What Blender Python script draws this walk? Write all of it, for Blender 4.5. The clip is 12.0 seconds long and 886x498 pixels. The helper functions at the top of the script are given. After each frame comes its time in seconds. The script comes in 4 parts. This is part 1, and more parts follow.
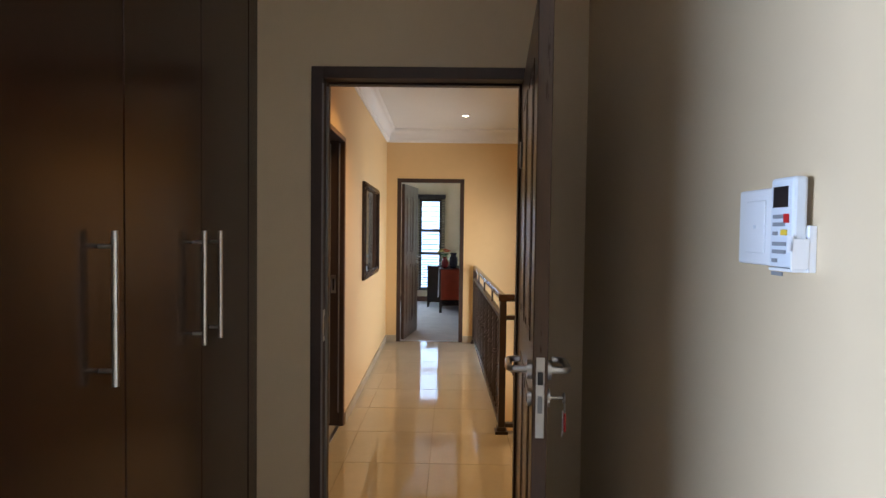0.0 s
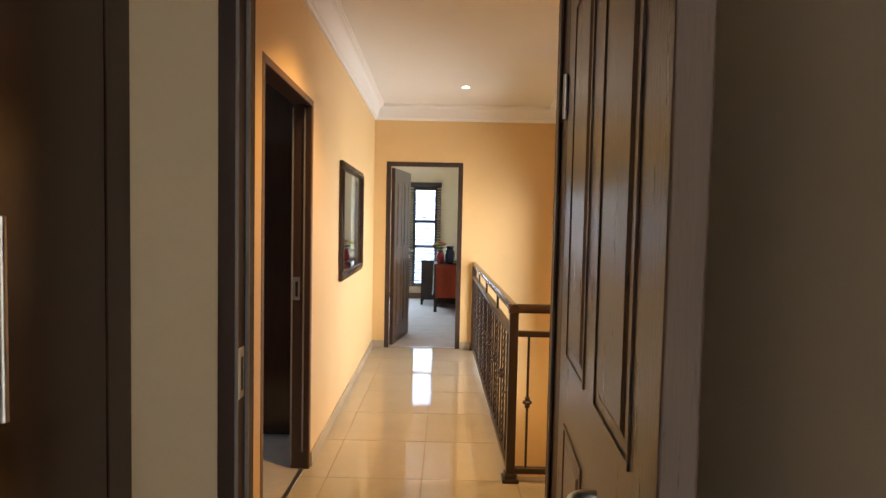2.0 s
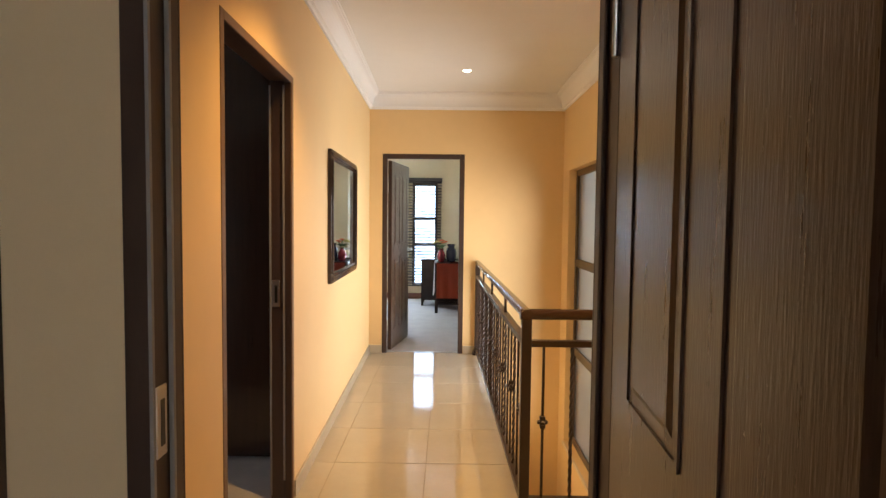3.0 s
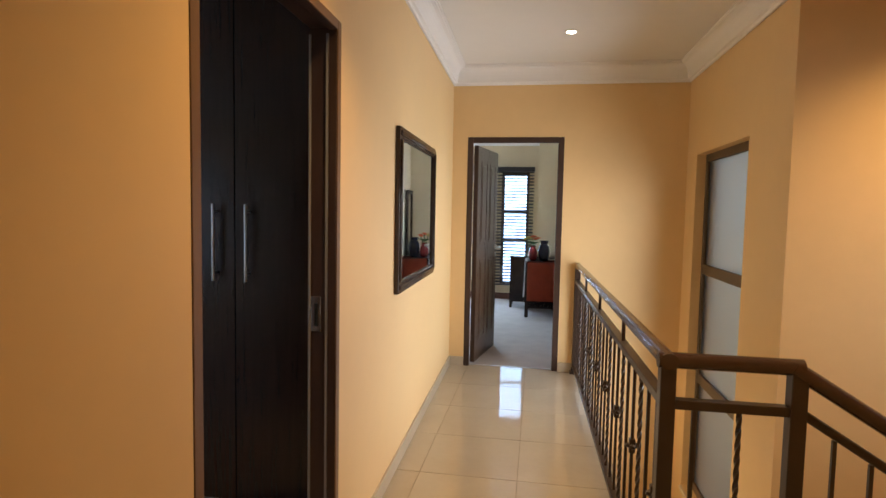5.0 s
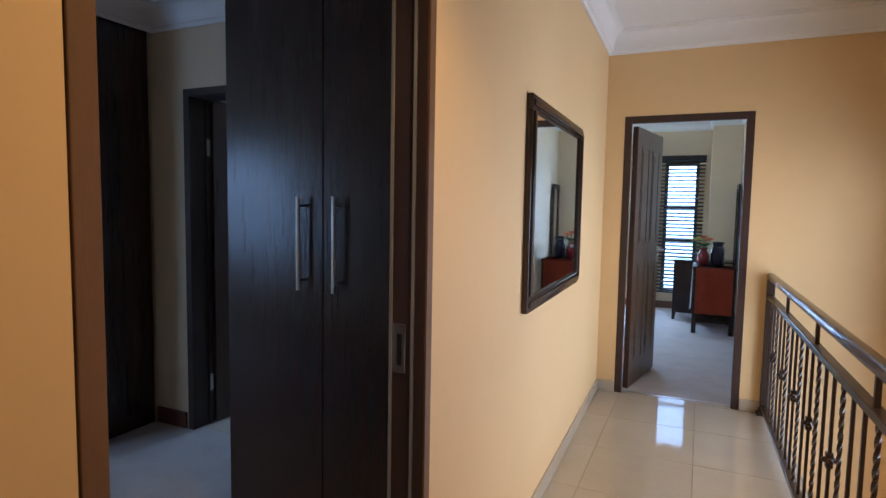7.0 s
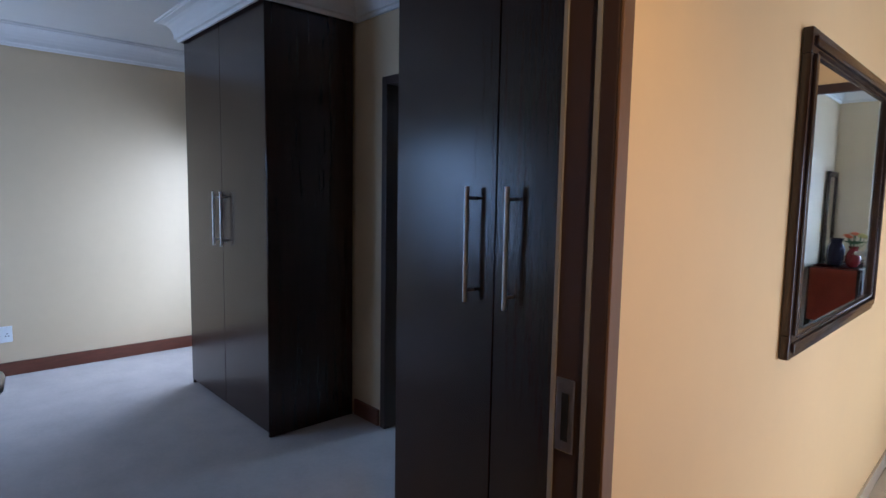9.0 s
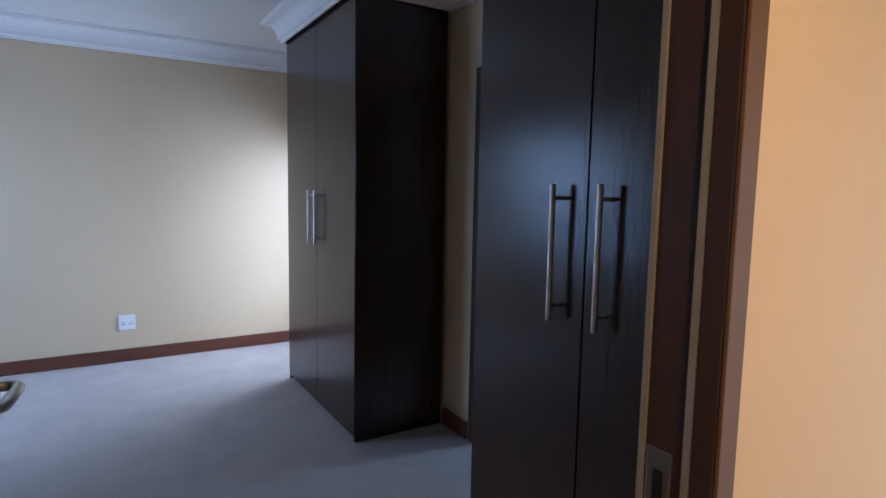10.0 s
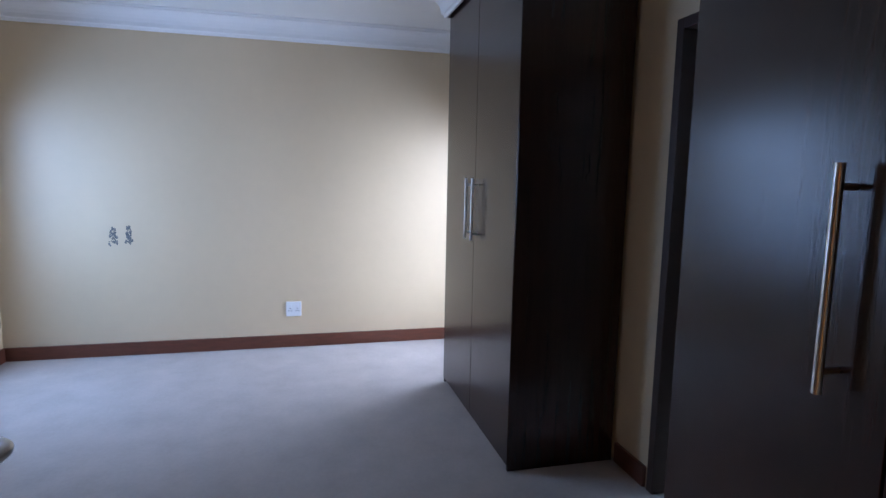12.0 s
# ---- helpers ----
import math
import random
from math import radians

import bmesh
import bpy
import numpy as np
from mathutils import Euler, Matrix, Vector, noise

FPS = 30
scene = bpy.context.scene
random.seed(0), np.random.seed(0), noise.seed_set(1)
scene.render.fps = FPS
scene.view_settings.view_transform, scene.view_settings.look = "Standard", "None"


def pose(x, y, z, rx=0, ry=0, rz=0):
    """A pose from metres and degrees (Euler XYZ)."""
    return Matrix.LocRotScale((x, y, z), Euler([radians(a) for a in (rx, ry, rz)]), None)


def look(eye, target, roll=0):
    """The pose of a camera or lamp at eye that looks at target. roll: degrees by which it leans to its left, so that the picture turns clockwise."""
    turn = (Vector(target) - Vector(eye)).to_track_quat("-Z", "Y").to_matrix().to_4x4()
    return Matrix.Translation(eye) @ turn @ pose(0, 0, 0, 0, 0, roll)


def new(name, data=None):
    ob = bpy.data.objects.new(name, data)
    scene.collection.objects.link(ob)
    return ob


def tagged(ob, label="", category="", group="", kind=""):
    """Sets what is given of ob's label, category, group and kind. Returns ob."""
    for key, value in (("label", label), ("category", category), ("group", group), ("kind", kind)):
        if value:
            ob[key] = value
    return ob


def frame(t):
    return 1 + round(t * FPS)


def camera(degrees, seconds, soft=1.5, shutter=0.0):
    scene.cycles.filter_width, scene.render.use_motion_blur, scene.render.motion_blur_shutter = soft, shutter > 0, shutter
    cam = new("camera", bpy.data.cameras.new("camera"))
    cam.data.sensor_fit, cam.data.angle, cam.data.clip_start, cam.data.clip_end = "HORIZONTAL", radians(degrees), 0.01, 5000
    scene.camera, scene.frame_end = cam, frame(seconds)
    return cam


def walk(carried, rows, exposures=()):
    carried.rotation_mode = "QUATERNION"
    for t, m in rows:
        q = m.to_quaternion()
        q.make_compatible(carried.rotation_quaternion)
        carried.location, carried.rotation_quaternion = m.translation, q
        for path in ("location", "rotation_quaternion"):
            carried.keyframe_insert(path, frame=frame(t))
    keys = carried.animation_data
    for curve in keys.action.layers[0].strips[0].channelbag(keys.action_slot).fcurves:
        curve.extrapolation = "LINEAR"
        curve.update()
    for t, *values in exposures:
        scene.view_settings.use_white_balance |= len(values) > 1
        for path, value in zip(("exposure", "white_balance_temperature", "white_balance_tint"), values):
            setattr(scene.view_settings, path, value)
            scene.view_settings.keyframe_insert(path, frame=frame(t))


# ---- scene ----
cam = camera(76.3, 12.0)
PATH = [
    (0, (0.728, 0.737, 1.424), (0.703, 2.736, 1.359), 0.7),
    (0.5, (0.734, 0.976, 1.42), (0.712, 2.975, 1.349), 0.9),
    (1, (0.73, 1.189, 1.417), (0.712, 3.188, 1.338), 0.8),
    (1.5, (0.711, 1.414, 1.421), (0.699, 3.412, 1.336), 0.9),
    (2, (0.725, 1.625, 1.42), (0.715, 3.623, 1.325), 1.2),
    (2.5, (0.73, 1.841, 1.392), (0.727, 3.839, 1.295), 0.7),
    (4.5, (0.686, 2.61, 1.417), (0.496, 4.597, 1.289), 1.1),
    (5, (0.681, 2.825, 1.417), (0.356, 4.793, 1.282), 1.1),
    (5.5, (0.682, 2.963, 1.406), (0.224, 4.905, 1.27), 1.0),
    (6, (0.643, 3.172, 1.403), (0.074, 5.084, 1.257), 1.1),
    (6.5, (0.612, 3.342, 1.404), (-0.067, 5.217, 1.254), 1.1),
    (7, (0.594, 3.496, 1.407), (-0.232, 5.31, 1.251), 1.0),
    (9, (0.438, 3.977, 1.407), (-1.026, 5.326, 1.212), 1.0),
    (9.5, (0.373, 4.09, 1.411), (-1.196, 5.313, 1.205), 1.0),
    (10, (0.319, 4.192, 1.408), (-1.378, 5.231, 1.202), 1.1),
    (10.5, (0.251, 4.262, 1.406), (-1.55, 5.104, 1.186), 1.0),
    (11, (0.114, 4.336, 1.393), (-1.754, 5.011, 1.161), 1.1),
    (11.5, (0.006, 4.383, 1.397), (-1.897, 4.952, 1.157), 1.0),
    (12, (-0.104, 4.419, 1.397), (-2.027, 4.907, 1.146), 1.1),
]
EXPOSURES = [(0, -0.12, 6400, 11), (1.4, 0.48, 7000, 11), (2.6, 0.58, 7000, 11), (4.4, 0.32, 6700, 10), (5.5, -0.02, 6200, 10), (7.0, -0.1, 5450, 12), (9.0, -0.12, 5400, 13), (10.5, 0.05, 5600, 16), (12, 0.15, 5700, 17)]
walk(cam, [(t, look(eye, target, roll)) for t, eye, target, roll in PATH], EXPOSURES)

# ---------------------------------------------------------------- world and light
world = bpy.data.worlds.new("world")
scene.world = world
world.use_nodes = True
wn = world.node_tree.nodes
sky = wn.new("ShaderNodeTexSky")
sky.sky_type, sky.sun_disc = "NISHITA", False
sky.sun_elevation, sky.sun_rotation = radians(58), radians(200)
world.node_tree.links.new(sky.outputs[0], wn["Background"].inputs[0])
wn["Background"].inputs[1].default_value = 0.12

sun = new("sun", bpy.data.lights.new("sun", "SUN"))
sun.data.energy, sun.data.angle, sun.data.color = 3.0, radians(0.5), (1.0, 0.95, 0.88)
sun.matrix_world = look((0, -20, 32), (0, -7.5, 0))


def window_light(name, eye, target, width, height, watts, color, spread=180):
    """Sky light that enters through a window opening."""
    data = bpy.data.lights.new(name, "AREA")
    data.shape, data.size, data.size_y, data.energy, data.color = "RECTANGLE", width, height, watts, color
    data.spread = radians(spread)
    ob = new(name, data)
    ob.matrix_world = look(eye, target)
    return ob


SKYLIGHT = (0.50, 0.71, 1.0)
DAYLIGHT = (0.70, 0.82, 1.0)
window_light("window_light", (1.955, 7.05, 0.55), (0, 7.05, 0.55), 1.0, 2.4, 37, (0.88, 0.93, 1.0), 128)
# Added daylight from an assumed, unseen stair window, to brighten the west wall.
window_light("window_light", (4.22, 5.30, 1.15), (-0.05, 5.9, 0.95), 0.6, 1.6, 7, (0.90, 0.94, 1.0), 52)
window_light("window_light", (0.33, 12.165, 1.15), (0.33, 8, 1.15), 0.42, 1.78, 13, (0.44, 0.67, 1.0))
window_light("window_light", (-0.92, 12.20, 1.15), (-0.2, 8, 0.4), 0.7, 1.75, 80, SKYLIGHT)
window_light("window_light", (-4.23, 6.03, 1.08), (-4.75, 3.9, 0.45), 0.74, 1.5, 22, DAYLIGHT, 135)
window_light("window_light", (-3.85, 2.22, 1.36), (-4.25, 5.0, 0.4), 0.9, 1.15, 23, (0.42, 0.64, 1.0), 155)
window_light("window_light", (-2.93, -0.40, 1.05), (1.27, 1.25, 0.6), 1.2, 1.5, 150, (0.55, 0.71, 1.0), 108)
# Bathroom daylight: its window is out of view and added to brighten the room.
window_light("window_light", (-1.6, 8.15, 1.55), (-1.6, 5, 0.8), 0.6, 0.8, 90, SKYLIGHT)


def spot(name, place, watts, color, degrees=110):
    data = bpy.data.lights.new(name, "SPOT")
    data.energy, data.color, data.spot_size, data.spot_blend, data.shadow_soft_size = watts, color, radians(degrees), 0.8, 0.04
    ob = new(name, data)
    ob.location = place
    return ob


WARM = (1.0, 0.62, 0.24)
spot("warm_ceiling_spot", (0.88, 6.96, 2.66), 14, WARM)
# Next two are added, unseen and without fixtures, to warm near and stair walls.
spot("warm_ceiling_spot", (0.55, 4.35, 2.66), 82, WARM)
spot("warm_ceiling_spot", (2.75, 5.15, 2.66), 95, WARM, 130)


# ---------------------------------------------------------------- materials
def material(name, base, rough, dark=0.85, scale=6.0, bump=0.0, bump_scale=200.0, metal=0.0, stretch=(1, 1, 1), vary=0.0, coat=0.0, specular=0.5):
    """Principled surface with a coarse and a fine variation of its colour, fine relief, and a variation from piece to piece."""
    m = bpy.data.materials.new(name)
    m.use_nodes = True
    n, l = m.node_tree.nodes, m.node_tree.links
    p = n["Principled BSDF"]
    p.inputs["Roughness"].default_value, p.inputs["Metallic"].default_value = rough, metal
    p.inputs["Coat Weight"].default_value = coat
    p.inputs["Specular IOR Level"].default_value = specular
    tc, mp = n.new("ShaderNodeTexCoord"), n.new("ShaderNodeMapping")
    mp.inputs["Scale"].default_value = stretch
    geo = n.new("ShaderNodeNewGeometry")
    l.new(geo.outputs["Position"], mp.inputs[0])
    a, b = n.new("ShaderNodeTexNoise"), n.new("ShaderNodeTexNoise")
    a.inputs["Scale"].default_value, a.inputs["Detail"].default_value = scale, 4
    b.inputs["Scale"].default_value, b.inputs["Detail"].default_value = scale * 9, 3
    add = n.new("ShaderNodeMath")
    add.operation = "MULTIPLY_ADD"
    add.inputs[1].default_value = 0.4
    for t in (a, b):
        l.new(mp.outputs[0], t.inputs["Vector"])
    l.new(b.outputs[0], add.inputs[0])
    l.new(a.outputs[0], add.inputs[2])
    ramp = n.new("ShaderNodeMapRange")
    ramp.inputs[1].default_value, ramp.inputs[2].default_value = 0.45, 0.95
    l.new(add.outputs[0], ramp.inputs[0])
    mix = n.new("ShaderNodeMix")
    mix.data_type = "RGBA"
    mix.inputs[6].default_value = (*[c * dark for c in base], 1)
    mix.inputs[7].default_value = (*base, 1)
    l.new(ramp.outputs[0], mix.inputs[0])
    last = mix.outputs[2]
    if vary:
        info, hsv, rng = n.new("ShaderNodeObjectInfo"), n.new("ShaderNodeHueSaturation"), n.new("ShaderNodeMapRange")
        rng.inputs[3].default_value, rng.inputs[4].default_value = 1 - vary, 1 + vary
        l.new(info.outputs["Random"], rng.inputs[0])
        l.new(rng.outputs[0], hsv.inputs["Value"])
        l.new(last, hsv.inputs["Color"])
        last = hsv.outputs[0]
    l.new(last, p.inputs["Base Color"])
    rr = n.new("ShaderNodeMapRange")
    rr.inputs[3].default_value, rr.inputs[4].default_value = rough * 0.9, min(1, rough * 1.12)
    l.new(add.outputs[0], rr.inputs[0])
    l.new(rr.outputs[0], p.inputs["Roughness"])
    if bump:
        f, bp = n.new("ShaderNodeTexNoise"), n.new("ShaderNodeBump")
        f.inputs["Scale"].default_value, f.inputs["Detail"].default_value = bump_scale, 3
        l.new(mp.outputs[0], f.inputs["Vector"])
        l.new(f.outputs[0], bp.inputs["Height"])
        bp.inputs["Strength"].default_value, bp.inputs["Distance"].default_value = bump, 0.003
        l.new(bp.outputs[0], p.inputs["Normal"])
    return m


M_YELLOW = material("yellow_paint", (0.76, 0.525, 0.255), 0.5, 0.94, 1.5, 0.06, 70)
M_CREAM = material("cream_paint", (0.66, 0.515, 0.335), 0.42, 0.94, 1.5, 0.06, 70)
M_WHITE = material("white_ceiling_paint", (0.78, 0.76, 0.72), 0.7, 0.95, 1.2, 0.1, 80)
M_CORNICE = material("white_cornice_paint", (0.82, 0.80, 0.77), 0.55, 0.96, 2.0)
M_TILE = material("cream_floor_tile", (0.48, 0.41, 0.315), 0.05, 0.9, 3.0, vary=0.03, specular=0.6)
M_GROUT = material("beige_grout", (0.30, 0.24, 0.17), 0.9, 0.8, 30)
M_SKIRT_TILE = material("skirting_tile", (0.50, 0.42, 0.31), 0.2, 0.9, 3.0)
M_CARPET = material("beige_carpet", (0.48, 0.43, 0.395), 0.95, 0.85, 5.0, 0.9, 260, specular=0.1)
M_WENGE = material("dark_wenge_board", (0.034, 0.015, 0.010), 0.20, 0.78, 7.0, 0.06, 90, stretch=(7, 7, 0.35), specular=0.55)
M_DOOR = material("dark_stained_door", (0.090, 0.046, 0.025), 0.27, 0.7, 8.0, 0.15, 50, stretch=(6, 6, 0.5))
M_FRAME = material("dark_brown_frame", (0.050, 0.026, 0.018), 0.42, 0.75, 8.0, 0.1, 60, stretch=(3, 3, 0.6))
# Lighter brown than M_FRAME, for the passage-side face of door_frame_2.
M_EDGE = material("lighter_brown_frame_face", (0.17, 0.085, 0.032), 0.45, 0.75, 8.0, 0.1, 60, stretch=(3, 3, 0.6))
M_SKIRT_WOOD = material("red_brown_skirting", (0.15, 0.048, 0.026), 0.35, 0.7, 8.0, stretch=(1, 1, 6))
M_STEEL = material("brushed_steel", (0.62, 0.61, 0.59), 0.28, 0.9, 40, metal=1.0)
M_RUBBER = material("grey_seal_strip", (0.24, 0.23, 0.23), 0.6, 0.9, 20)
M_IRON = material("brown_painted_iron", (0.040, 0.024, 0.017), 0.32, 0.8, 15)
M_RAIL = material("dark_handrail", (0.060, 0.030, 0.022), 0.22, 0.75, 8, coat=0.3)
M_ALU = material("bronze_window_frame", (0.10, 0.070, 0.045), 0.4, 0.85, 12)
M_PLASTIC = material("white_plastic", (0.80, 0.80, 0.80), 0.35, 0.97, 8)
M_REMOTE = material("grey_white_plastic", (0.66, 0.70, 0.74), 0.4, 0.97, 8)
M_DARK = material("black_plastic", (0.015, 0.015, 0.017), 0.3, 0.9, 8)
M_GREY = material("grey_buttons", (0.25, 0.26, 0.28), 0.5, 0.9, 8)
M_RED = material("red_plastic", (0.55, 0.02, 0.02), 0.35, 0.9, 8)
M_YBTN = material("yellow_button", (0.80, 0.55, 0.05), 0.4, 0.9, 8)
M_CLOTH = material("red_cloth", (0.42, 0.065, 0.030), 0.9, 0.8, 12, 0.4, 400)
M_RUNNER = material("white_lace_cloth", (0.62, 0.58, 0.55), 0.9, 0.85, 30, 0.4, 300)
M_TABLE = material("dark_table_wood", (0.035, 0.020, 0.016), 0.18, 0.7, 8, stretch=(1, 5, 1))
M_VASE_RED = material("red_glazed_vase", (0.22, 0.018, 0.022), 0.15, 0.8, 10)
M_VASE_BLUE = material("dark_blue_glazed_vase", (0.022, 0.018, 0.040), 0.15, 0.7, 10)
M_STEM = material("green_stem", (0.06, 0.12, 0.03), 0.6, 0.8, 20)
M_PETAL_O = material("orange_petal", (0.80, 0.16, 0.04), 0.6, 0.8, 30)
M_PETAL_Y = material("yellow_petal", (0.70, 0.58, 0.18), 0.6, 0.8, 30)
M_SLAT = material("dark_blind_slat", (0.045, 0.032, 0.028), 0.35, 0.8, 10, stretch=(1, 5, 5))
M_STAIN = material("charcoal_smudge", (0.20, 0.19, 0.18), 0.8, 0.5, 60)
M_BATH = material("pale_bath_tile", (0.55, 0.48, 0.38), 0.2, 0.9, 3)
M_GROUND = material("dry_grass_ground", (0.16, 0.15, 0.08), 0.95, 0.6, 0.6)
M_PAVE = material("render_wall", (0.45, 0.42, 0.38), 0.9, 0.85, 2)


def plain(name, **inputs):
    m = bpy.data.materials.new(name)
    m.use_nodes = True
    for key, value in inputs.items():
        m.node_tree.nodes["Principled BSDF"].inputs[key.replace("_", " ")].default_value = value
    return m


M_MIRROR = plain("mirror_glass", Base_Color=(0.86, 0.88, 0.88, 1), Metallic=1.0, Roughness=0.02)
M_GLASS = plain("clear_glass", Base_Color=(1, 1, 1, 1), Transmission_Weight=1.0, Roughness=0.0, IOR=1.02)
M_FROST = plain("frosted_glass", Base_Color=(0.92, 0.95, 1, 1), Transmission_Weight=1.0, Roughness=0.55, IOR=1.25)
M_LAMP = plain("lamp_glow", Base_Color=(1, 0.9, 0.75, 1), Emission_Color=(1, 0.86, 0.62, 1), Emission_Strength=14.0)


# ---------------------------------------------------------------- building helpers
def box(bm, x0, x1, y0, y1, z0, z1, bevel=0.0):
    r = bmesh.ops.create_cube(bm, size=1.0)
    vs = r["verts"]
    for v in vs:
        v.co = Vector((x0 if v.co.x < 0 else x1, y0 if v.co.y < 0 else y1, z0 if v.co.z < 0 else z1))
    if bevel:
        es = list({e for v in vs for e in v.link_edges})
        bmesh.ops.bevel(bm, geom=es, offset=bevel, segments=2, affect="EDGES", profile=0.5)
    return bm


def boxes(*rows, bevel=0.0):
    bm = bmesh.new()
    for r in rows:
        box(bm, *r, bevel=bevel)
    return bm


def rod(bm, a, b, r, seg=12):
    a, b = Vector(a), Vector(b)
    d = b - a
    m = Matrix.Translation((a + b) / 2) @ d.to_track_quat("Z", "Y").to_matrix().to_4x4()
    bmesh.ops.create_cone(bm, cap_ends=True, segments=seg, radius1=r, radius2=r, depth=d.length, matrix=m)
    return bm


def tube(bm, pts, r, seg=10):
    """A round bar bent along the points."""
    pts = [Vector(p) for p in pts]
    rings = []
    for i, p in enumerate(pts):
        d = (pts[min(i + 1, len(pts) - 1)] - pts[max(i - 1, 0)]).normalized()
        q = d.to_track_quat("Z", "Y")
        rings.append([bm.verts.new(p + q @ Vector((r * math.cos(2 * math.pi * k / seg), r * math.sin(2 * math.pi * k / seg), 0))) for k in range(seg)])
    for a, b in zip(rings, rings[1:]):
        for k in range(seg):
            bm.faces.new((a[k], a[(k + 1) % seg], b[(k + 1) % seg], b[k]))
    bm.faces.new(rings[0][::-1])
    bm.faces.new(rings[-1])
    return bm


def lathe(bm, profile, x=0, y=0, seg=24):
    rings = [[bm.verts.new((x + r * math.cos(2 * math.pi * k / seg), y + r * math.sin(2 * math.pi * k / seg), z)) for k in range(seg)] for r, z in profile]
    for a, b in zip(rings, rings[1:]):
        for k in range(seg):
            bm.faces.new((a[k], a[(k + 1) % seg], b[(k + 1) % seg], b[k]))
    bm.faces.new(rings[0][::-1])
    bm.faces.new(rings[-1])
    return bm


def mesh_of(name, bm, mat, smooth=False):
    bmesh.ops.recalc_face_normals(bm, faces=bm.faces)
    me = bpy.data.meshes.new(name)
    bm.to_mesh(me)
    bm.free()
    me.materials.append(mat)
    if smooth:
        me.polygons.foreach_set("use_smooth", [True] * len(me.polygons))
        me.set_sharp_from_angle(angle=radians(38))
    return me


def part(name, bm, mat, parent, label="", smooth=False):
    ob = new(name, mesh_of(name, bm, mat, smooth))
    ob.parent = parent
    return tagged(ob, label)


def thing(name, label, category, group="", m=None):
    ob = new(name)
    ob.empty_display_size = 0.1
    if m is not None:
        ob.matrix_world = m
    return tagged(ob, label, category, group)


def setting(name, bm, mat, label, category):
    return tagged(new(name, mesh_of(name, bm, mat)), label, category, kind="structure")


def wall_x(x0, x1, y0, y1, z0, z1, holes=()):
    """Wall along x with rectangular holes (xa, xb, za, zb)."""
    bm, at = bmesh.new(), x0
    for xa, xb, za, zb in sorted(holes):
        box(bm, at, xa, y0, y1, z0, z1)
        if za > z0:
            box(bm, xa, xb, y0, y1, z0, za)
        if zb < z1:
            box(bm, xa, xb, y0, y1, zb, z1)
        at = xb
    return box(bm, at, x1, y0, y1, z0, z1)


def wall_y(x0, x1, y0, y1, z0, z1, holes=()):
    bm, at = bmesh.new(), y0
    for ya, yb, za, zb in sorted(holes):
        box(bm, x0, x1, at, ya, z0, z1)
        if za > z0:
            box(bm, x0, x1, ya, yb, z0, za)
        if zb < z1:
            box(bm, x0, x1, ya, yb, zb, z1)
        at = yb
    return box(bm, x0, x1, at, y1, z0, z1)


def cornice(name, loop, ceiling, mat, drop=0.15, out=0.11):
    """Moulded cornice round a room whose corners are given counter-clockwise."""
    prof = [(0.002, -drop), (0.016, -drop), (0.020, -drop + 0.018), (0.034, -drop + 0.024)]
    for k in range(7):
        a = math.pi / 2 * k / 6
        prof.append((0.034 + (out - 0.058) * (1 - math.cos(a)), -drop + 0.024 + (drop - 0.048) * math.sin(a)))
    prof += [(out - 0.012, -0.022), (out - 0.012, -0.014), (out, -0.012), (out, 0.0)]
    n, bm, rows = len(loop), bmesh.new(), []
    for i, p in enumerate(loop):
        a, b, c = Vector(loop[i - 1]), Vector(p), Vector(loop[(i + 1) % n])
        d1, d2 = (b - a).normalized(), (c - b).normalized()
        n1, n2 = Vector((-d1.y, d1.x)), Vector((-d2.y, d2.x))
        mit = (n1 + n2) / max(0.2, 1 + n1.dot(n2))
        rows.append([bm.verts.new((b.x + mit.x * o, b.y + mit.y * o, ceiling + z)) for o, z in prof])
    for i in range(n):
        r, s = rows[i], rows[(i + 1) % n]
        for k in range(len(prof) - 1):
            bm.faces.new((r[k], s[k], s[k + 1], r[k + 1]))
    return setting(name, bm, mat, "white moulded plaster cornice below the ceiling", "cornice")


# ---------------------------------------------------------------- levels and main lines
LEFT, RIGHT, END = -0.03, 1.92, 7.90          # passage walls
SKEW = 0.0175                                 # the west wall runs out of square by one degree


def left(y):
    """Face of the west wall at y."""
    return LEFT - SKEW * (y - 4.8)


def skewed(bm):
    for v in bm.verts:
        v.co.x -= SKEW * (v.co.y - 4.8)
    return bm


CEIL, CEIL2 = 2.69, 2.56                      # ceiling of the passage, of the side bedroom
DOWN = -2.8                                   # floor below the stairwell

# passage side skins
setting("wall_passage_west", skewed(wall_y(LEFT - 0.05, LEFT, 3.105, END, 0, CEIL, [(3.875, 4.80, 0, 2.08)])), M_YELLOW, "yellow painted passage wall with a doorway", "wall")
setting("wall_passage_south", wall_x(-0.12, 1.13, 3.06, 3.105, 0, CEIL, [(0.165, 1.06, 0, 2.075)]), M_YELLOW, "yellow painted wall around the first bedroom door", "wall")
setting("wall_passage_corner", boxes((1.13, 1.27, 3.06, 3.40, 0, CEIL)), M_YELLOW, "short yellow wall beside the stair head", "wall")
setting("wall_stair_south", boxes((1.27, 4.2, 3.26, 3.40, DOWN, CEIL)), M_YELLOW, "yellow painted wall along the stairs", "wall")
setting("wall_stair_east", wall_y(4.2, 4.34, 3.26, 6.04, DOWN, CEIL, [(4.95, 5.65, 0.3, 2.0)]), M_YELLOW, "yellow painted wall at the stair turn", "wall")
setting("wall_stair_north", boxes((RIGHT, 4.2, 5.90, 6.04, DOWN, CEIL)), M_YELLOW, "warmly lit yellow wall above the stairs", "wall")
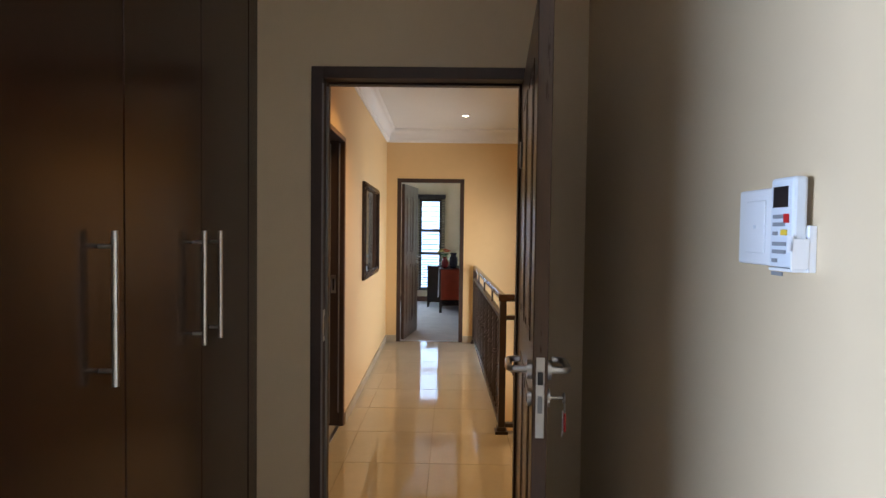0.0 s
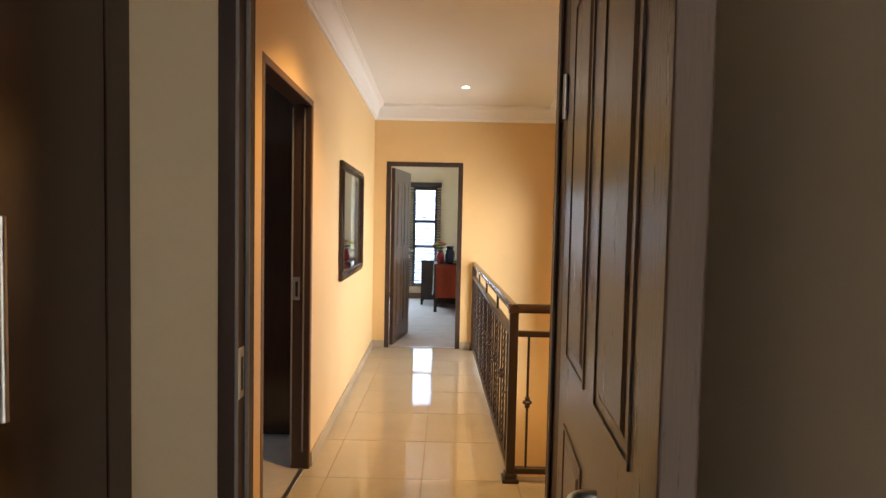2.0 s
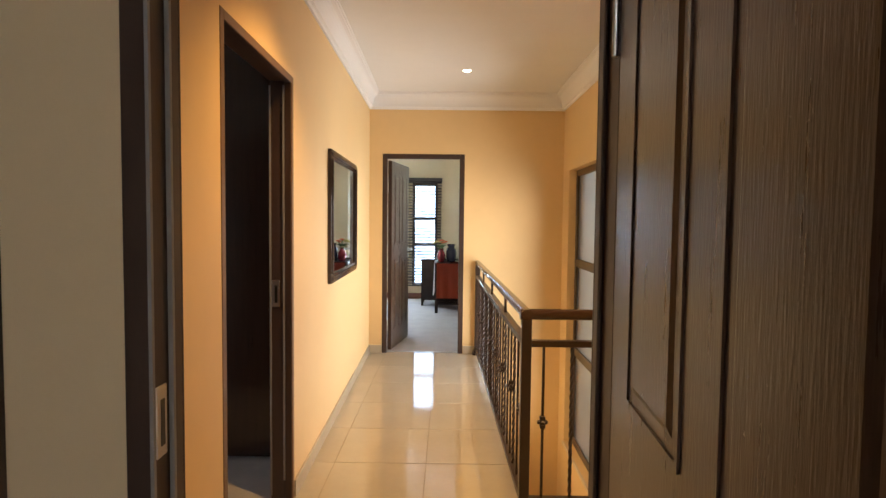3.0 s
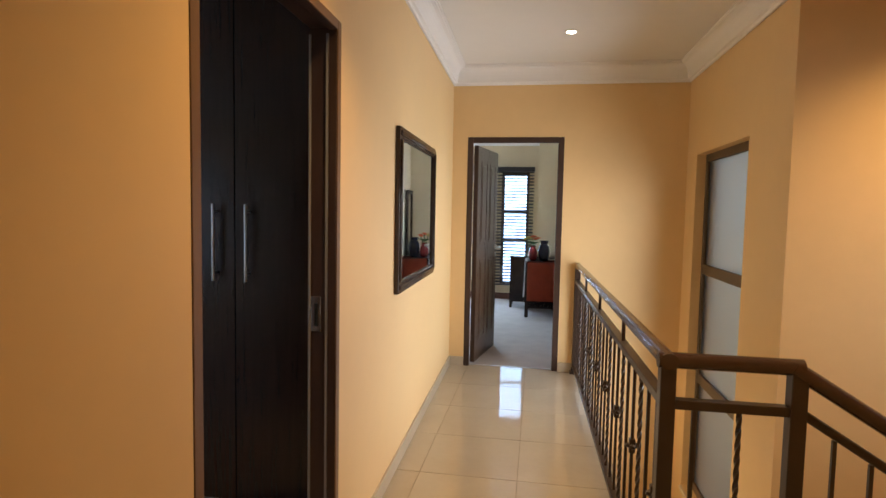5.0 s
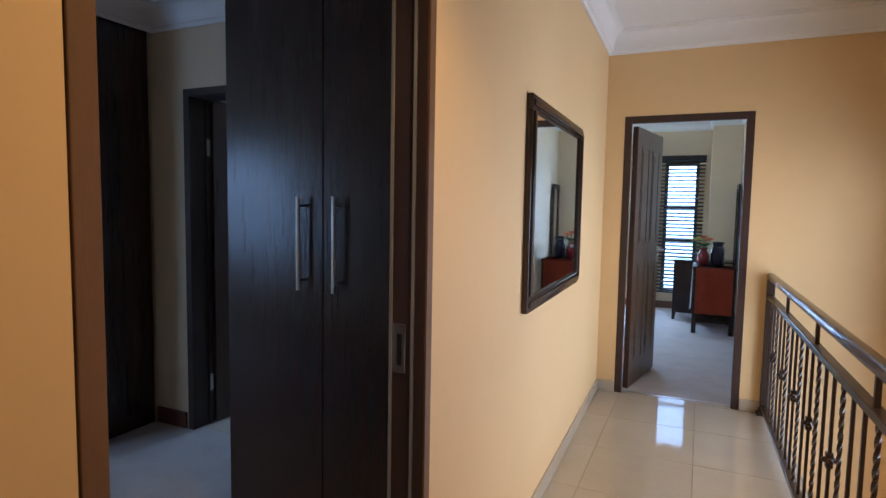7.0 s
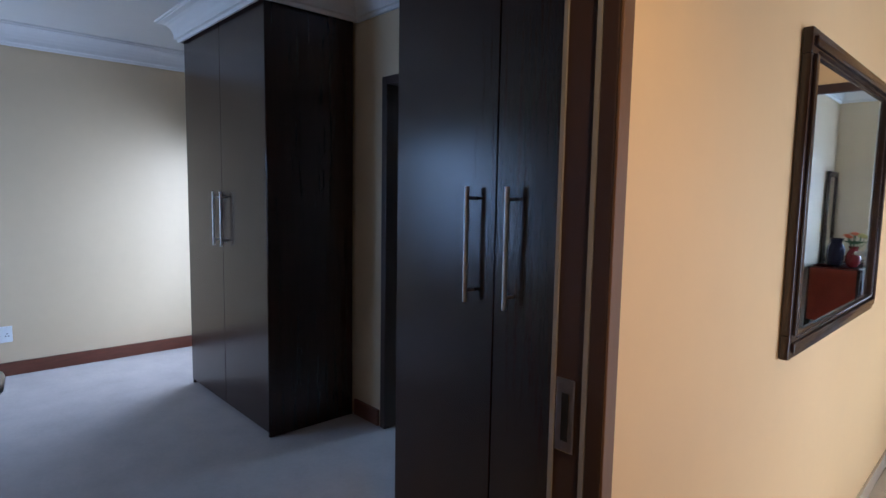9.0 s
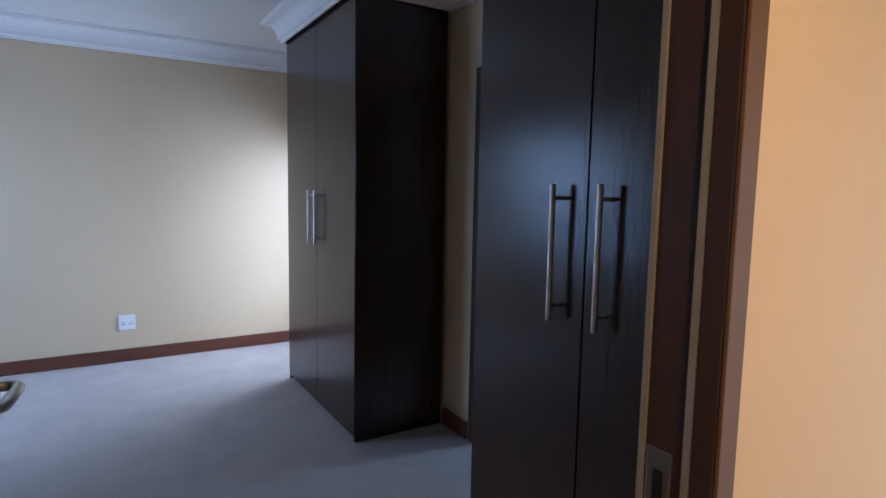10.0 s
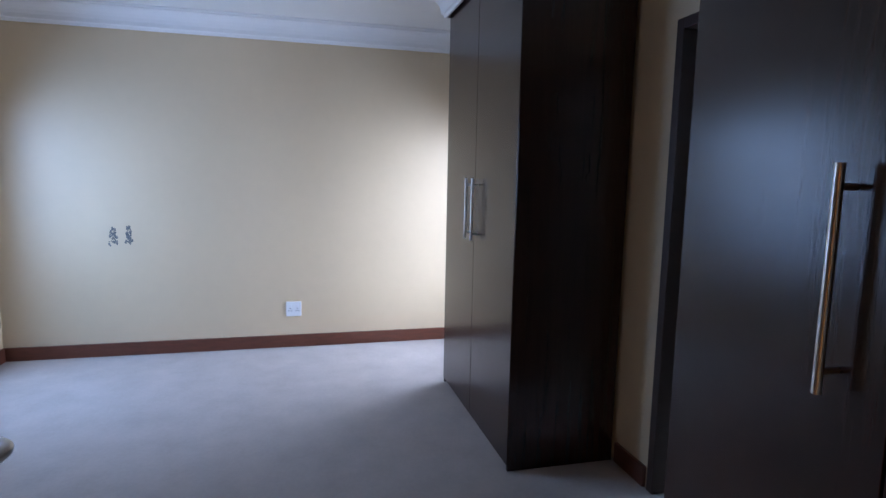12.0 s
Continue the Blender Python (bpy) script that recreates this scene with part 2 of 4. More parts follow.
setting("wall_stairwell_east", wall_y(RIGHT, RIGHT + 0.20, 6.04, 8.04, DOWN, CEIL, [(6.49, 7.61, -0.80, 1.90)]), M_YELLOW, "yellow stairwell wall with a tall window", "wall")
setting("wall_passage_north", wall_x(-0.16, RIGHT, END, END + 0.045, 0, CEIL, [(0.05, 0.90, 0, 2.08)]), M_YELLOW, "yellow painted end wall with a doorway", "wall")
setting("wall_stairwell_north", boxes((1.15, RIGHT, END, END + 0.07, DOWN, 0)), M_YELLOW, "yellow painted wall below the landing level", "wall")
setting("wall_stairwell_west", boxes((1.0, 1.14, 4.72, END, DOWN, -0.16)), M_YELLOW, "yellow painted wall under the passage edge", "wall")
setting("floor_lower", boxes((1.0, 4.2, 3.3, 8.0, DOWN - 0.1, DOWN)), M_TILE, "cream tiled floor at the foot of the stairs", "floor")

setting("ceiling_passage", boxes((-0.20, 4.34, 3.06, END + 0.07, CEIL, CEIL + 0.06)), M_WHITE, "white painted passage ceiling", "ceiling")
cornice("cornice_passage", [(left(3.105), 3.105), (1.13, 3.105), (1.13, 3.40), (4.2, 3.40), (4.2, 5.90), (RIGHT, 5.90), (RIGHT, END), (left(END), END)], CEIL, M_CORNICE, 0.16, 0.11)

# first bedroom, where the walk begins
setting("wall_bedroom_north", wall_x(-0.75, 1.27, 3.015, 3.06, 0, CEIL, [(0.165, 1.06, 0, 2.075)]), M_CREAM, "cream painted bedroom wall around the open door", "wall")
setting("wall_bedroom_east", boxes((1.27, 1.41, -2.2, 3.07, 0, CEIL)), M_CREAM, "cream painted bedroom wall with a remote holder", "wall")
setting("wall_bedroom_south", boxes((-3.0, 1.41, -2.34, -2.2, 0, CEIL)), M_CREAM, "cream painted bedroom wall", "wall")
setting("wall_bedroom_west", wall_y(-3.0, -2.86, -2.2, 1.235, 0, CEIL, [(-1.05, 0.25, 0.25, 1.85)]), M_CREAM, "cream painted wall with the bedroom window opening", "wall")
setting("wall_bedroom_inner", boxes((-2.86, -0.07, 1.095, 1.235, 0, CEIL)), M_CREAM, "cream painted bedroom wall beside the wardrobe", "wall")
setting("wall_bedroom_back", boxes((-0.89, -0.75, 1.235, 3.07, 0, CEIL)), M_CREAM, "cream painted wall behind the wardrobe", "wall")
setting("floor_bedroom", boxes((-3.0, 1.41, -2.34, 3.06, -0.15, 0)), M_CARPET, "beige carpet of the first bedroom", "carpet")
setting("ceiling_bedroom", boxes((-3.0, 1.41, -2.34, 3.07, CEIL, CEIL + 0.06)), M_WHITE, "white painted bedroom ceiling", "ceiling")

# side bedroom
WX, SY, NY, EX = -4.76, 2.30, 5.945, -0.125
setting("wall_side_east", wall_y(EX, EX + 0.018, SY, NY + 0.14, 0, CEIL, [(3.875, 4.80, 0, 2.08)]), M_CREAM, "cream painted side bedroom wall with the doorway", "wall")
setting("wall_side_west", boxes((WX - 0.14, WX, SY, NY + 0.14, 0, CEIL)), M_CREAM, "cream painted wall lit from both sides by windows", "wall")
setting("wall_side_south", wall_x(WX, EX, SY - 0.14, SY, 0, CEIL, [(-4.35, -3.2, 0.3, 2.1)]), M_CREAM, "cream painted wall with a window", "wall")
setting("wall_side_north", wall_x(WX, EX, NY, NY + 0.14, 0, CEIL, [(-4.62, -3.84, 0.3, 1.85), (-2.22, -1.38, 0, 2.06)]), M_CREAM, "cream painted wall with a window and the bathroom door", "wall")
setting("floor_side", boxes((WX, -0.07, SY, NY + 0.05, -0.15, -0.002)), M_CARPET, "beige carpet of the side bedroom", "carpet")
setting("ceiling_side", boxes((WX, EX, SY, NY, CEIL2, CEIL2 + 0.1)), M_WHITE, "white painted side bedroom ceiling", "ceiling")
cornice("cornice_side", [(WX, SY), (EX, SY), (EX, 5.205), (-1.165, 5.205), (-1.165, NY), (-2.486, NY), (-2.486, 5.345), (-3.75, 5.345), (-3.75, NY), (WX, NY)], CEIL2, M_CORNICE, 0.15, 0.13)

# bathroom behind the side bedroom
setting("wall_bath_west", boxes((-2.70, -2.58, NY + 0.14, 8.1, 0, CEIL)), M_PAVE, "pale bathroom wall", "wall")
setting("wall_bath_east", boxes((-0.9, -0.78, NY + 0.14, 8.1, 0, CEIL)), M_PAVE, "pale bathroom wall", "wall")
setting("wall_bath_north", wall_x(-2.70, -0.78, 8.1, 8.22, 0, CEIL, [(-1.95, -1.25, 1.1, 2.0)]), M_PAVE, "pale bathroom wall with an opening for the added window", "wall")
setting("floor_bath", boxes((-2.70, -0.78, NY + 0.05, 8.2, -0.15, -0.001)), M_BATH, "beige tiled bathroom floor", "floor")
setting("ceiling_bath", boxes((-2.70, -0.78, NY + 0.14, 8.2, 2.45, 2.55)), M_WHITE, "white bathroom ceiling", "ceiling")

# far bedroom
FX, FE, FY = -1.6, 1.04, 12.05
CEIL3 = 2.62
setting("wall_far_south", wall_x(FX, FE, END + 0.045, END + 0.09, 0, CEIL, [(0.05, 0.90, 0, 2.08)]), M_CREAM, "cream painted wall around the far door", "wall")
setting("wall_far_north", wall_x(FX, 1.2, FY, FY + 0.16, 0, CEIL, [(-1.30, -0.55, 0.24, 2.06), (0.11, 0.55, 0.24, 2.06)]), M_CREAM, "cream painted wall with a narrow window", "wall")
setting("wall_far_east", wall_y(FE, FE + 0.14, END + 0.14, FY, 0, CEIL, [(9.0, 9.8, 0, 2.06)]), M_CREAM, "cream painted wall with a doorway", "wall")
setting("wall_far_west", boxes((FX - 0.14, FX, END + 0.07, FY + 0.16, 0, CEIL)), M_CREAM, "cream painted far bedroom wall", "wall")
setting("wall_far_pier", boxes((0.69, FE, 11.6, FY, 0, CEIL3)), M_CREAM, "cream painted pier beside the window", "wall")
setting("wall_far_niche", boxes((FE + 0.14, 1.9, 8.85, 8.95, 0, CEIL), (FE + 0.14, 1.9, 9.9, 10.0, 0, CEIL), (1.8, 1.9, 8.95, 9.9, 0, CEIL)), M_CREAM, "cream painted lobby behind the inner doorway", "wall")
setting("floor_far", boxes((FX, 1.9, END + 0.06, FY, -0.15, -0.002)), M_CARPET, "beige carpet of the far bedroom", "carpet")
setting("ceiling_far", boxes((FX, 1.9, END + 0.07, FY, CEIL3, CEIL3 + 0.1)), M_WHITE, "white painted far bedroom ceiling", "ceiling")
cornice("cornice_far", [(FX, END + 0.14), (FE, END + 0.14), (FE, 11.6), (0.69, 11.6), (0.69, FY), (FX, FY)], CEIL3, M_CORNICE, 0.14, 0.1)

# unseen slab added above the ceilings to block light leaks, and ground outside
setting("roof", boxes((-5.2, 4.8, -2.7, 12.6, 2.80, 2.95)), M_PAVE, "unseen flat slab over the ceilings, added against light leaks", "roof")
setting("ground", boxes((-900, 900, -900, 900, DOWN - 0.5, DOWN - 0.2)), M_GROUND, "dry grass ground around the house", "ground")


# ---------------------------------------------------------------- skirtings
def skirting(name, rows, mat, label):
    return setting(name, boxes(*rows, bevel=0.003), mat, label, "skirting")


skirting("baseboard_passage", [(left(END), 0.05, END - 0.012, END, 0, 0.085), (0.90, 1.10, END - 0.012, END, 0, 0.085),
                               (1.118, 1.13, 3.17, 3.39, 0, 0.085)], M_SKIRT_TILE, "beige tiled passage skirting")
setting("baseboard_west", skewed(boxes((LEFT, LEFT + 0.012, 4.80, END - 0.012, 0, 0.085), (LEFT, LEFT + 0.012, 3.105, 3.875, 0, 0.085), bevel=0.003)), M_SKIRT_TILE, "beige tiled passage skirting", "skirting")
skirting("baseboard_side", [(WX, WX + 0.018, SY, NY, 0, 0.10), (-2.488, -2.24, NY - 0.018, NY, 0, 0.10),
                            (WX + 0.018, -3.75, NY - 0.018, NY, 0, 0.10), (WX + 0.018, EX, SY, SY + 0.018, 0, 0.10),
                            (EX - 0.018, EX, SY + 0.018, 3.86, 0, 0.10), (EX - 0.018, EX, 4.82, 5.20, 0, 0.10)], M_SKIRT_WOOD, "red-brown wooden skirting on the carpet")
skirting("baseboard_far", [(FX, 0.69, FY - 0.018, FY, 0, 0.10), (0.69, FE, 11.582, 11.6, 0, 0.10), (FE - 0.018, FE, 9.86, 11.58, 0, 0.10),
                           (FE - 0.018, FE, END + 0.14, 8.94, 0, 0.10)], M_SKIRT_WOOD, "red-brown wooden skirting on the carpet")
skirting("baseboard_bedroom", [(1.252, 1.27, -2.2, 2.98, 0, 0.10), (1.05, 1.252, 2.982, 3.0, 0, 0.10), (-0.06, 0.16, 2.982, 3.0, 0, 0.10)], M_SKIRT_WOOD, "red-brown wooden skirting on the carpet")


# ---------------------------------------------------------------- doors
def door_frame(name, width, height, depth, m, label, strike_side=1, lining=0.06, face=M_FRAME, hinge_at=-0.006):
    """Dark rebated frame in an opening of the width and height; local x along the wall, y through it, from the opening's first corner."""
    top = thing(name, label, "door frame", m=m)
    top["kind"] = "structure"
    e, s, f = 0.012, 0.009, depth + 0.002
    r = depth - 0.034                                  # the rebate's step
    for side in (0, 1):
        q = lambda u: u if side == 0 else width - u
        span = lambda u, v: (min(q(u), q(v)), max(q(u), q(v)))
        part("jamb", boxes((*span(0, lining), -e, f - 0.006, 0, height), (*span(lining, lining + s), r, f - 0.006, 0, height - lining), bevel=0.003), M_FRAME, top)
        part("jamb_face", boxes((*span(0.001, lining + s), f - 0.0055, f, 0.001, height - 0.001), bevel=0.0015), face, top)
    part("head", boxes((lining, width - lining, -e, f - 0.006, height - lining, height), (lining + s, width - lining - s, r, f - 0.006, height - lining - s, height - lining), bevel=0.003), M_FRAME, top)
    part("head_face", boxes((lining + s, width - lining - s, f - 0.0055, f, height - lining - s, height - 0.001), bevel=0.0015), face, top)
    x = lining if strike_side < 0 else width - lining
    d = 1 if strike_side < 0 else -1
    near = lambda u, v: (min(x + d * u, x + d * v), max(x + d * u, x + d * v))
    part("seal_strip", boxes((*near(0.001, s + 0.001), r - 0.009, r - 0.0005, 0.1, height - lining - 0.02)), M_RUBBER, top, "grey seal strip")
    part("edge_strip", boxes((*near(-0.003, 0.004), -e - 0.003, -e + 0.006, 0.02, height - lining - 0.02), bevel=0.001), M_RUBBER, top, "grey seal strip")
    plate = part("strike_plate", boxes((*near(0.0005, 0.004), -e + 0.010, -e + 0.046, 0.965, 1.095), bevel=0.0015), M_STEEL, top, "steel strike plate")
    hx = width - lining if strike_side < 0 else lining
    for z in (0.22, 1.68):
        lift = s if hinge_at > r else 0.0
        flap = part("hinge_flap", boxes((min(hx - d * lift, hx - d * (lift + 0.003)), max(hx - d * lift, hx - d * (lift + 0.003)), hinge_at, hinge_at + 0.026, z, z + 0.10), bevel=0.0008), M_STEEL, top, "steel hinge flap")
        part("hinge_pin", rod(bmesh.new(), (hx - d * (lift + 0.006), hinge_at + 0.003, z - 0.003), (hx - d * (lift + 0.006), hinge_at + 0.003, z + 0.103), 0.0055, 10), M_STEEL, flap)
    part("latch_hole", boxes((*near(0.0041, 0.0052), -e + 0.022, -e + 0.036, 0.985, 1.070)), M_DARK, plate, "dark latch hole")
    return top


def lever(bm, x, y, z, side, way):
    """A bent round lever with its rose; side: +1 or -1 out of the leaf; way: towards the hinge."""
    rod(bm, (x, y, z), (x, y + side * 0.012, z), 0.026, 20)
    pts = [(x, y + side * 0.008, z), (x, y + side * 0.040, z)]
    for k in range(1, 6):
        a = math.pi / 2 * k / 5
        pts.append((x + way * 0.022 * (1 - math.cos(a)), y + side * (0.040 + 0.020 * math.sin(a)), z))
    pts += [(x + way * 0.10, y + side * 0.060, z)]
    for k in range(1, 6):
        a = math.pi / 2 * k / 5
        pts.append((x + way * (0.10 + 0.022 * math.sin(a)), y + side * (0.060 - 0.020 * (1 - math.cos(a))), z))
    pts.append((x + way * 0.122, y + side * 0.026, z))
    return tube(bm, pts, 0.0095, 12)


def moulding(bm, x0, x1, z0, z1, y, side, w=0.009, h=0.0032):
    """A raised moulding ring and raised field on a leaf's face."""
    for a0, a1, c0, c1 in ((x0, x1, z0, z0 + w), (x0, x1, z1 - w, z1), (x0, x0 + w, z0 + w, z1 - w), (x1 - w, x1, z0 + w, z1 - w)):
        box(bm, a0, a1, min(y, y + side * h), max(y, y + side * h), c0, c1)
    g = w + 0.020
    r = bmesh.ops.create_cube(bm, size=1.0)
    for v in r["verts"]:
        out = (v.co.y > 0) == (side > 0)
        k = g + (0.010 if out else 0)
        v.co = Vector((x0 + k if v.co.x < 0 else x1 - k, y + (side * 0.004 if out else 0), z0 + k if v.co.z < 0 else z1 - k))


def door_leaf(name, width, m, label, key=False, height=2.02, z_handle=1.055):
    """Leaf hinged at local x = 0, reaching to x = width; faces at y = 0 and y = 0.04."""
    top = thing(name, label, "door", m=m)
    part("slab", boxes((0, width, 0, 0.04, 0.008, height), bevel=0.003), M_DOOR, top)
    for side, y in ((-1, 0.0), (1, 0.04)):
        for z0, z1 in ((0.20, 0.97), (1.12, height - 0.14)):
            for x0, x1 in ((0.115, width / 2 - 0.05), (width / 2 + 0.05, width - 0.115)):
                bm = bmesh.new()
                moulding(bm, x0, x1, z0, z1, y, side)
                part("panel", bm, M_DOOR, top)
    x = width - 0.055
    for side, y in ((-1, 0.0), (1, 0.04)):
        part("lever_handle", lever(bmesh.new(), x, y, z_handle, side, -1), M_STEEL, top, "satin steel lever handle", True)
        bm = rod(bmesh.new(), (x, y, z_handle - 0.075), (x, y + side * 0.01, z_handle - 0.075), 0.024, 18)
        esc = part("escutcheon", bm, M_STEEL, top, "round steel escutcheon", True)
        part("keyhole", boxes((x - 0.003, x + 0.003, min(y + side * 0.0101, y + side * 0.012), max(y + side * 0.0101, y + side * 0.012), z_handle - 0.088, z_handle - 0.066)), M_DARK, esc)
    plate = part("lock_plate", boxes((width + 0.0005, width + 0.0035, 0.009, 0.031, z_handle - 0.165, z_handle + 0.045), bevel=0.001), M_STEEL, top, "steel lock face plate")
    part("latch", boxes((width + 0.0036, width + 0.012, 0.013, 0.027, z_handle - 0.025, z_handle + 0.008), bevel=0.002), M_DARK, plate)
    part("deadbolt_slot", boxes((width + 0.0036, width + 0.0045, 0.014, 0.026, z_handle - 0.10, z_handle - 0.055)), M_GREY, plate)
    for z in (0.22, 1.75):
        part("hinge", boxes((-0.012, 0.03, 0.0401, 0.044, z, z + 0.10), bevel=0.001), M_STEEL, top, "steel hinge leaf")
    if key:
        kz = z_handle - 0.095
        k = part("key", rod(bmesh.new(), (x, 0.05, kz + 0.02), (x, 0.085, kz + 0.02), 0.004), M_STEEL, top, "key in the lock")
        bm = bmesh.new()
        tube(bm, [(x + 0.012 * math.cos(a * 0.5236), 0.088, kz + 0.02 + 0.012 * math.sin(a * 0.5236)) for a in range(13)], 0.003, 8)
        tube(bm, [(x + 0.011 * math.cos(a * 0.5236), 0.090, kz - 0.006 + 0.013 * math.sin(a * 0.5236)) for a in range(13)], 0.0018, 8)
        part("key_ring", bm, M_STEEL, k, "steel key ring", True)
        part("key_tag", boxes((x - 0.012, x + 0.013, 0.088, 0.093, kz - 0.068, kz - 0.018), bevel=0.002), M_RED, k, "red plastic key tag")
        part("spare_key", boxes((x - 0.006, x + 0.002, 0.084, 0.0865, kz - 0.085, kz - 0.018), (x - 0.010, x + 0.006, 0.084, 0.0865, kz - 0.034, kz - 0.016), bevel=0.0008), M_STEEL, k, "hanging spare key")
    return top


door_frame("door_frame_1", 0.895, 2.075, 0.09, pose(0.165, 3.015, 0), "dark brown frame of the first bedroom door", -1, 0.047)
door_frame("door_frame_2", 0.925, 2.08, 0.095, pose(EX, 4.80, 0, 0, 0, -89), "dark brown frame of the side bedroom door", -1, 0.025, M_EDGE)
door_frame("door_frame_3", 0.85, 2.08, 0.09, pose(0.90, END + 0.09, 0, 0, 0, 180), "dark brown frame of the far bedroom door", -1, 0.042)
door_frame("door_frame_4", 0.84, 2.06, 0.14, pose(-2.22, NY, 0), "dark brown frame of the bathroom door", 1, 0.045, M_FRAME, 0.109)
door_frame("door_frame_5", 0.80, 2.06, 0.14, pose(FE, 9.8, 0, 0, 0, -90), "dark brown frame of the inner doorway", 1)

door_leaf("door", 0.815, pose(1.012, 3.0, 0, 0, 0, -94.7), "open dark-stained panel door with keys in its lock", key=True, height=2.04)
door_leaf("door", 0.80, pose(EX - 0.025, 3.93, 0, 0, 0, 174.2), "dark-stained panel door open against the bedroom wall")
door_leaf("door", 0.75, pose(0.138, END + 0.108, 0, 0, 0, 80), "open dark-stained panel door of the far bedroom")
door_leaf("door", 0.74, pose(-2.148, NY + 0.145, 0, 0, 0, 88), "half-open dark bathroom door")


# ---------------------------------------------------------------- wardrobes
def wardrobe(name, edges, depth, height, m, label, handles, filler=0.0, grip=(1.065, 1.415)):
    """Dark fitted wardrobe: local x along its front, which faces -y at y = 0; edges are the door edges."""
    top = thing(name, label, "wardrobe", m=m)
    x0, x1 = edges[0], edges[-1] + filler
    part("carcass", boxes((x0 + 0.02, x1 - 0.02, 0.022, depth, 0.07, height - 0.004)), M_WENGE, top)
    part("side_panel", boxes((x0, x0 + 0.018, 0.004, depth, 0.001, height - 0.002), bevel=0.001), M_WENGE, top)
    part("side_panel", boxes((x1 - 0.018, x1, 0.004, depth, 0.001, height - 0.002), bevel=0.001), M_WENGE, top)
    part("plinth", boxes((x0 + 0.02, x1 - 0.02, 0.05, 0.068, 0.001, 0.068)), M_WENGE, top)
    if filler:
        part("filler_panel", boxes((edges[-1] + 0.003, x1, -0.002, 0.003, 0.02, height - 0.005), bevel=0.001), M_WENGE, top)
    for i, (a, b) in enumerate(zip(edges, edges[1:])):
        door = part("door", boxes((a + 0.0025, b - 0.0025, 0.0, 0.019, 0.03, height - 0.006), bevel=0.0015), M_WENGE, top)
        hx, (z0, z1) = handles[i], grip
        bm = rod(bmesh.new(), (hx, -0.036, z0), (hx, -0.036, z1), 0.0075, 14)
        for z in (z0 + 0.035, z1 - 0.035):
            rod(bm, (hx, -0.036, z), (hx, 0.001, z), 0.0055, 10)
        part("handle", bm, M_STEEL, door, "brushed steel bar handle", True)
    return top


# first bedroom: local x runs along world y, the front looks to +x
wardrobe("wardrobe", [1.24, 1.66, 2.085, 2.505, 2.915], 0.66, 2.685, Matrix.Translation((-0.056, 0, 0)) @ pose(0, 0, 0, 0, 0, 90),
         "dark wenge fitted wardrobe with steel bar handles", [1.30, 1.985, 2.445, 2.565], 0.098)
wardrobe("wardrobe", [-1.16, -0.685, -0.21], 0.70, CEIL2, Matrix.Translation((0, 5.222, 0)), "dark wenge wardrobe beside the bedroom doorway", [-0.772, -0.612], grip=(1.078, 1.43))
wardrobe("wardrobe", [-3.745, -3.122, -2.50], 0.56, CEIL2, Matrix.Translation((0, 5.362, 0)), "dark wenge wardrobe with a deep plain side", [-3.178, -3.058], grip=(1.058, 1.396))


# ---------------------------------------------------------------- passage mirror
def wall_mirror():
    y0, y1, z0, z1, w = 5.66, 6.79, 0.976, 1.848, 0.066
    top = thing("wall_mirror", "wide mirror in a dark stepped wooden frame", "mirror", m=pose(left(5.66), 5.66, 0, 0, 0, 1.0) @ pose(-LEFT, -5.66, 0))
    x = LEFT + 0.002
    part("mirror_glass", boxes((x + 0.012, x + 0.016, y0 + w - 0.02, y1 - w + 0.02, z0 + w - 0.02, z1 - w + 0.02)), M_MIRROR, top, "clear mirror glass")
    part("backing", boxes((x, x + 0.011, y0 + 0.02, y1 - 0.02, z0 + 0.02, z1 - 0.02)), M_FRAME, top)
    for a0, a1, c0, c1, up in ((y0, y1 - 0.015, z1 - w, z1, 0), (y0, y1 - 0.015, z0, z0 + w, 0), (y0, y0 + w, z0 + w, z1 - w, 1), (y1 - w, y1, z0 + w - 0.03, z1 - w + 0.03, 1)):
        bm = bmesh.new()
        e = w * 0.30
        box(bm, x, x + 0.025, a0, a1, c0, c1, bevel=0.004)
        if up:
            m0 = (a0 + e, a1 - e)
            box(bm, x + 0.024, x + 0.034, m0[0], m0[1], c0, c1, bevel=0.004)
        else:
            box(bm, x + 0.024, x + 0.034, a0 + e, a1 - e, c0 + e, c1 - e, bevel=0.004)
        part("frame_member", bm, M_TABLE, top, smooth=True)
    beads = bmesh.new()
    s = 0.016
    yy = y0 + w
    while yy < y1 - w:
        for z in (z0 + w - 0.008, z1 - w + 0.008):
            bmesh.ops.create_icosphere(beads, subdivisions=1, radius=0.006, matrix=Matrix.Translation((x + 0.025, yy, z)))
        yy += s
    zz = z0 + w
    while zz < z1 - w:
        for y in (y0 + w - 0.008, y1 - w + 0.008):
            bmesh.ops.create_icosphere(beads, subdivisions=1, radius=0.006, matrix=Matrix.Translation((x + 0.025, y, zz)))
        zz += s
    part("bead_trim", beads, M_TABLE, top, "carved bead trim", True)["kind"] = "stuff"


wall_mirror()


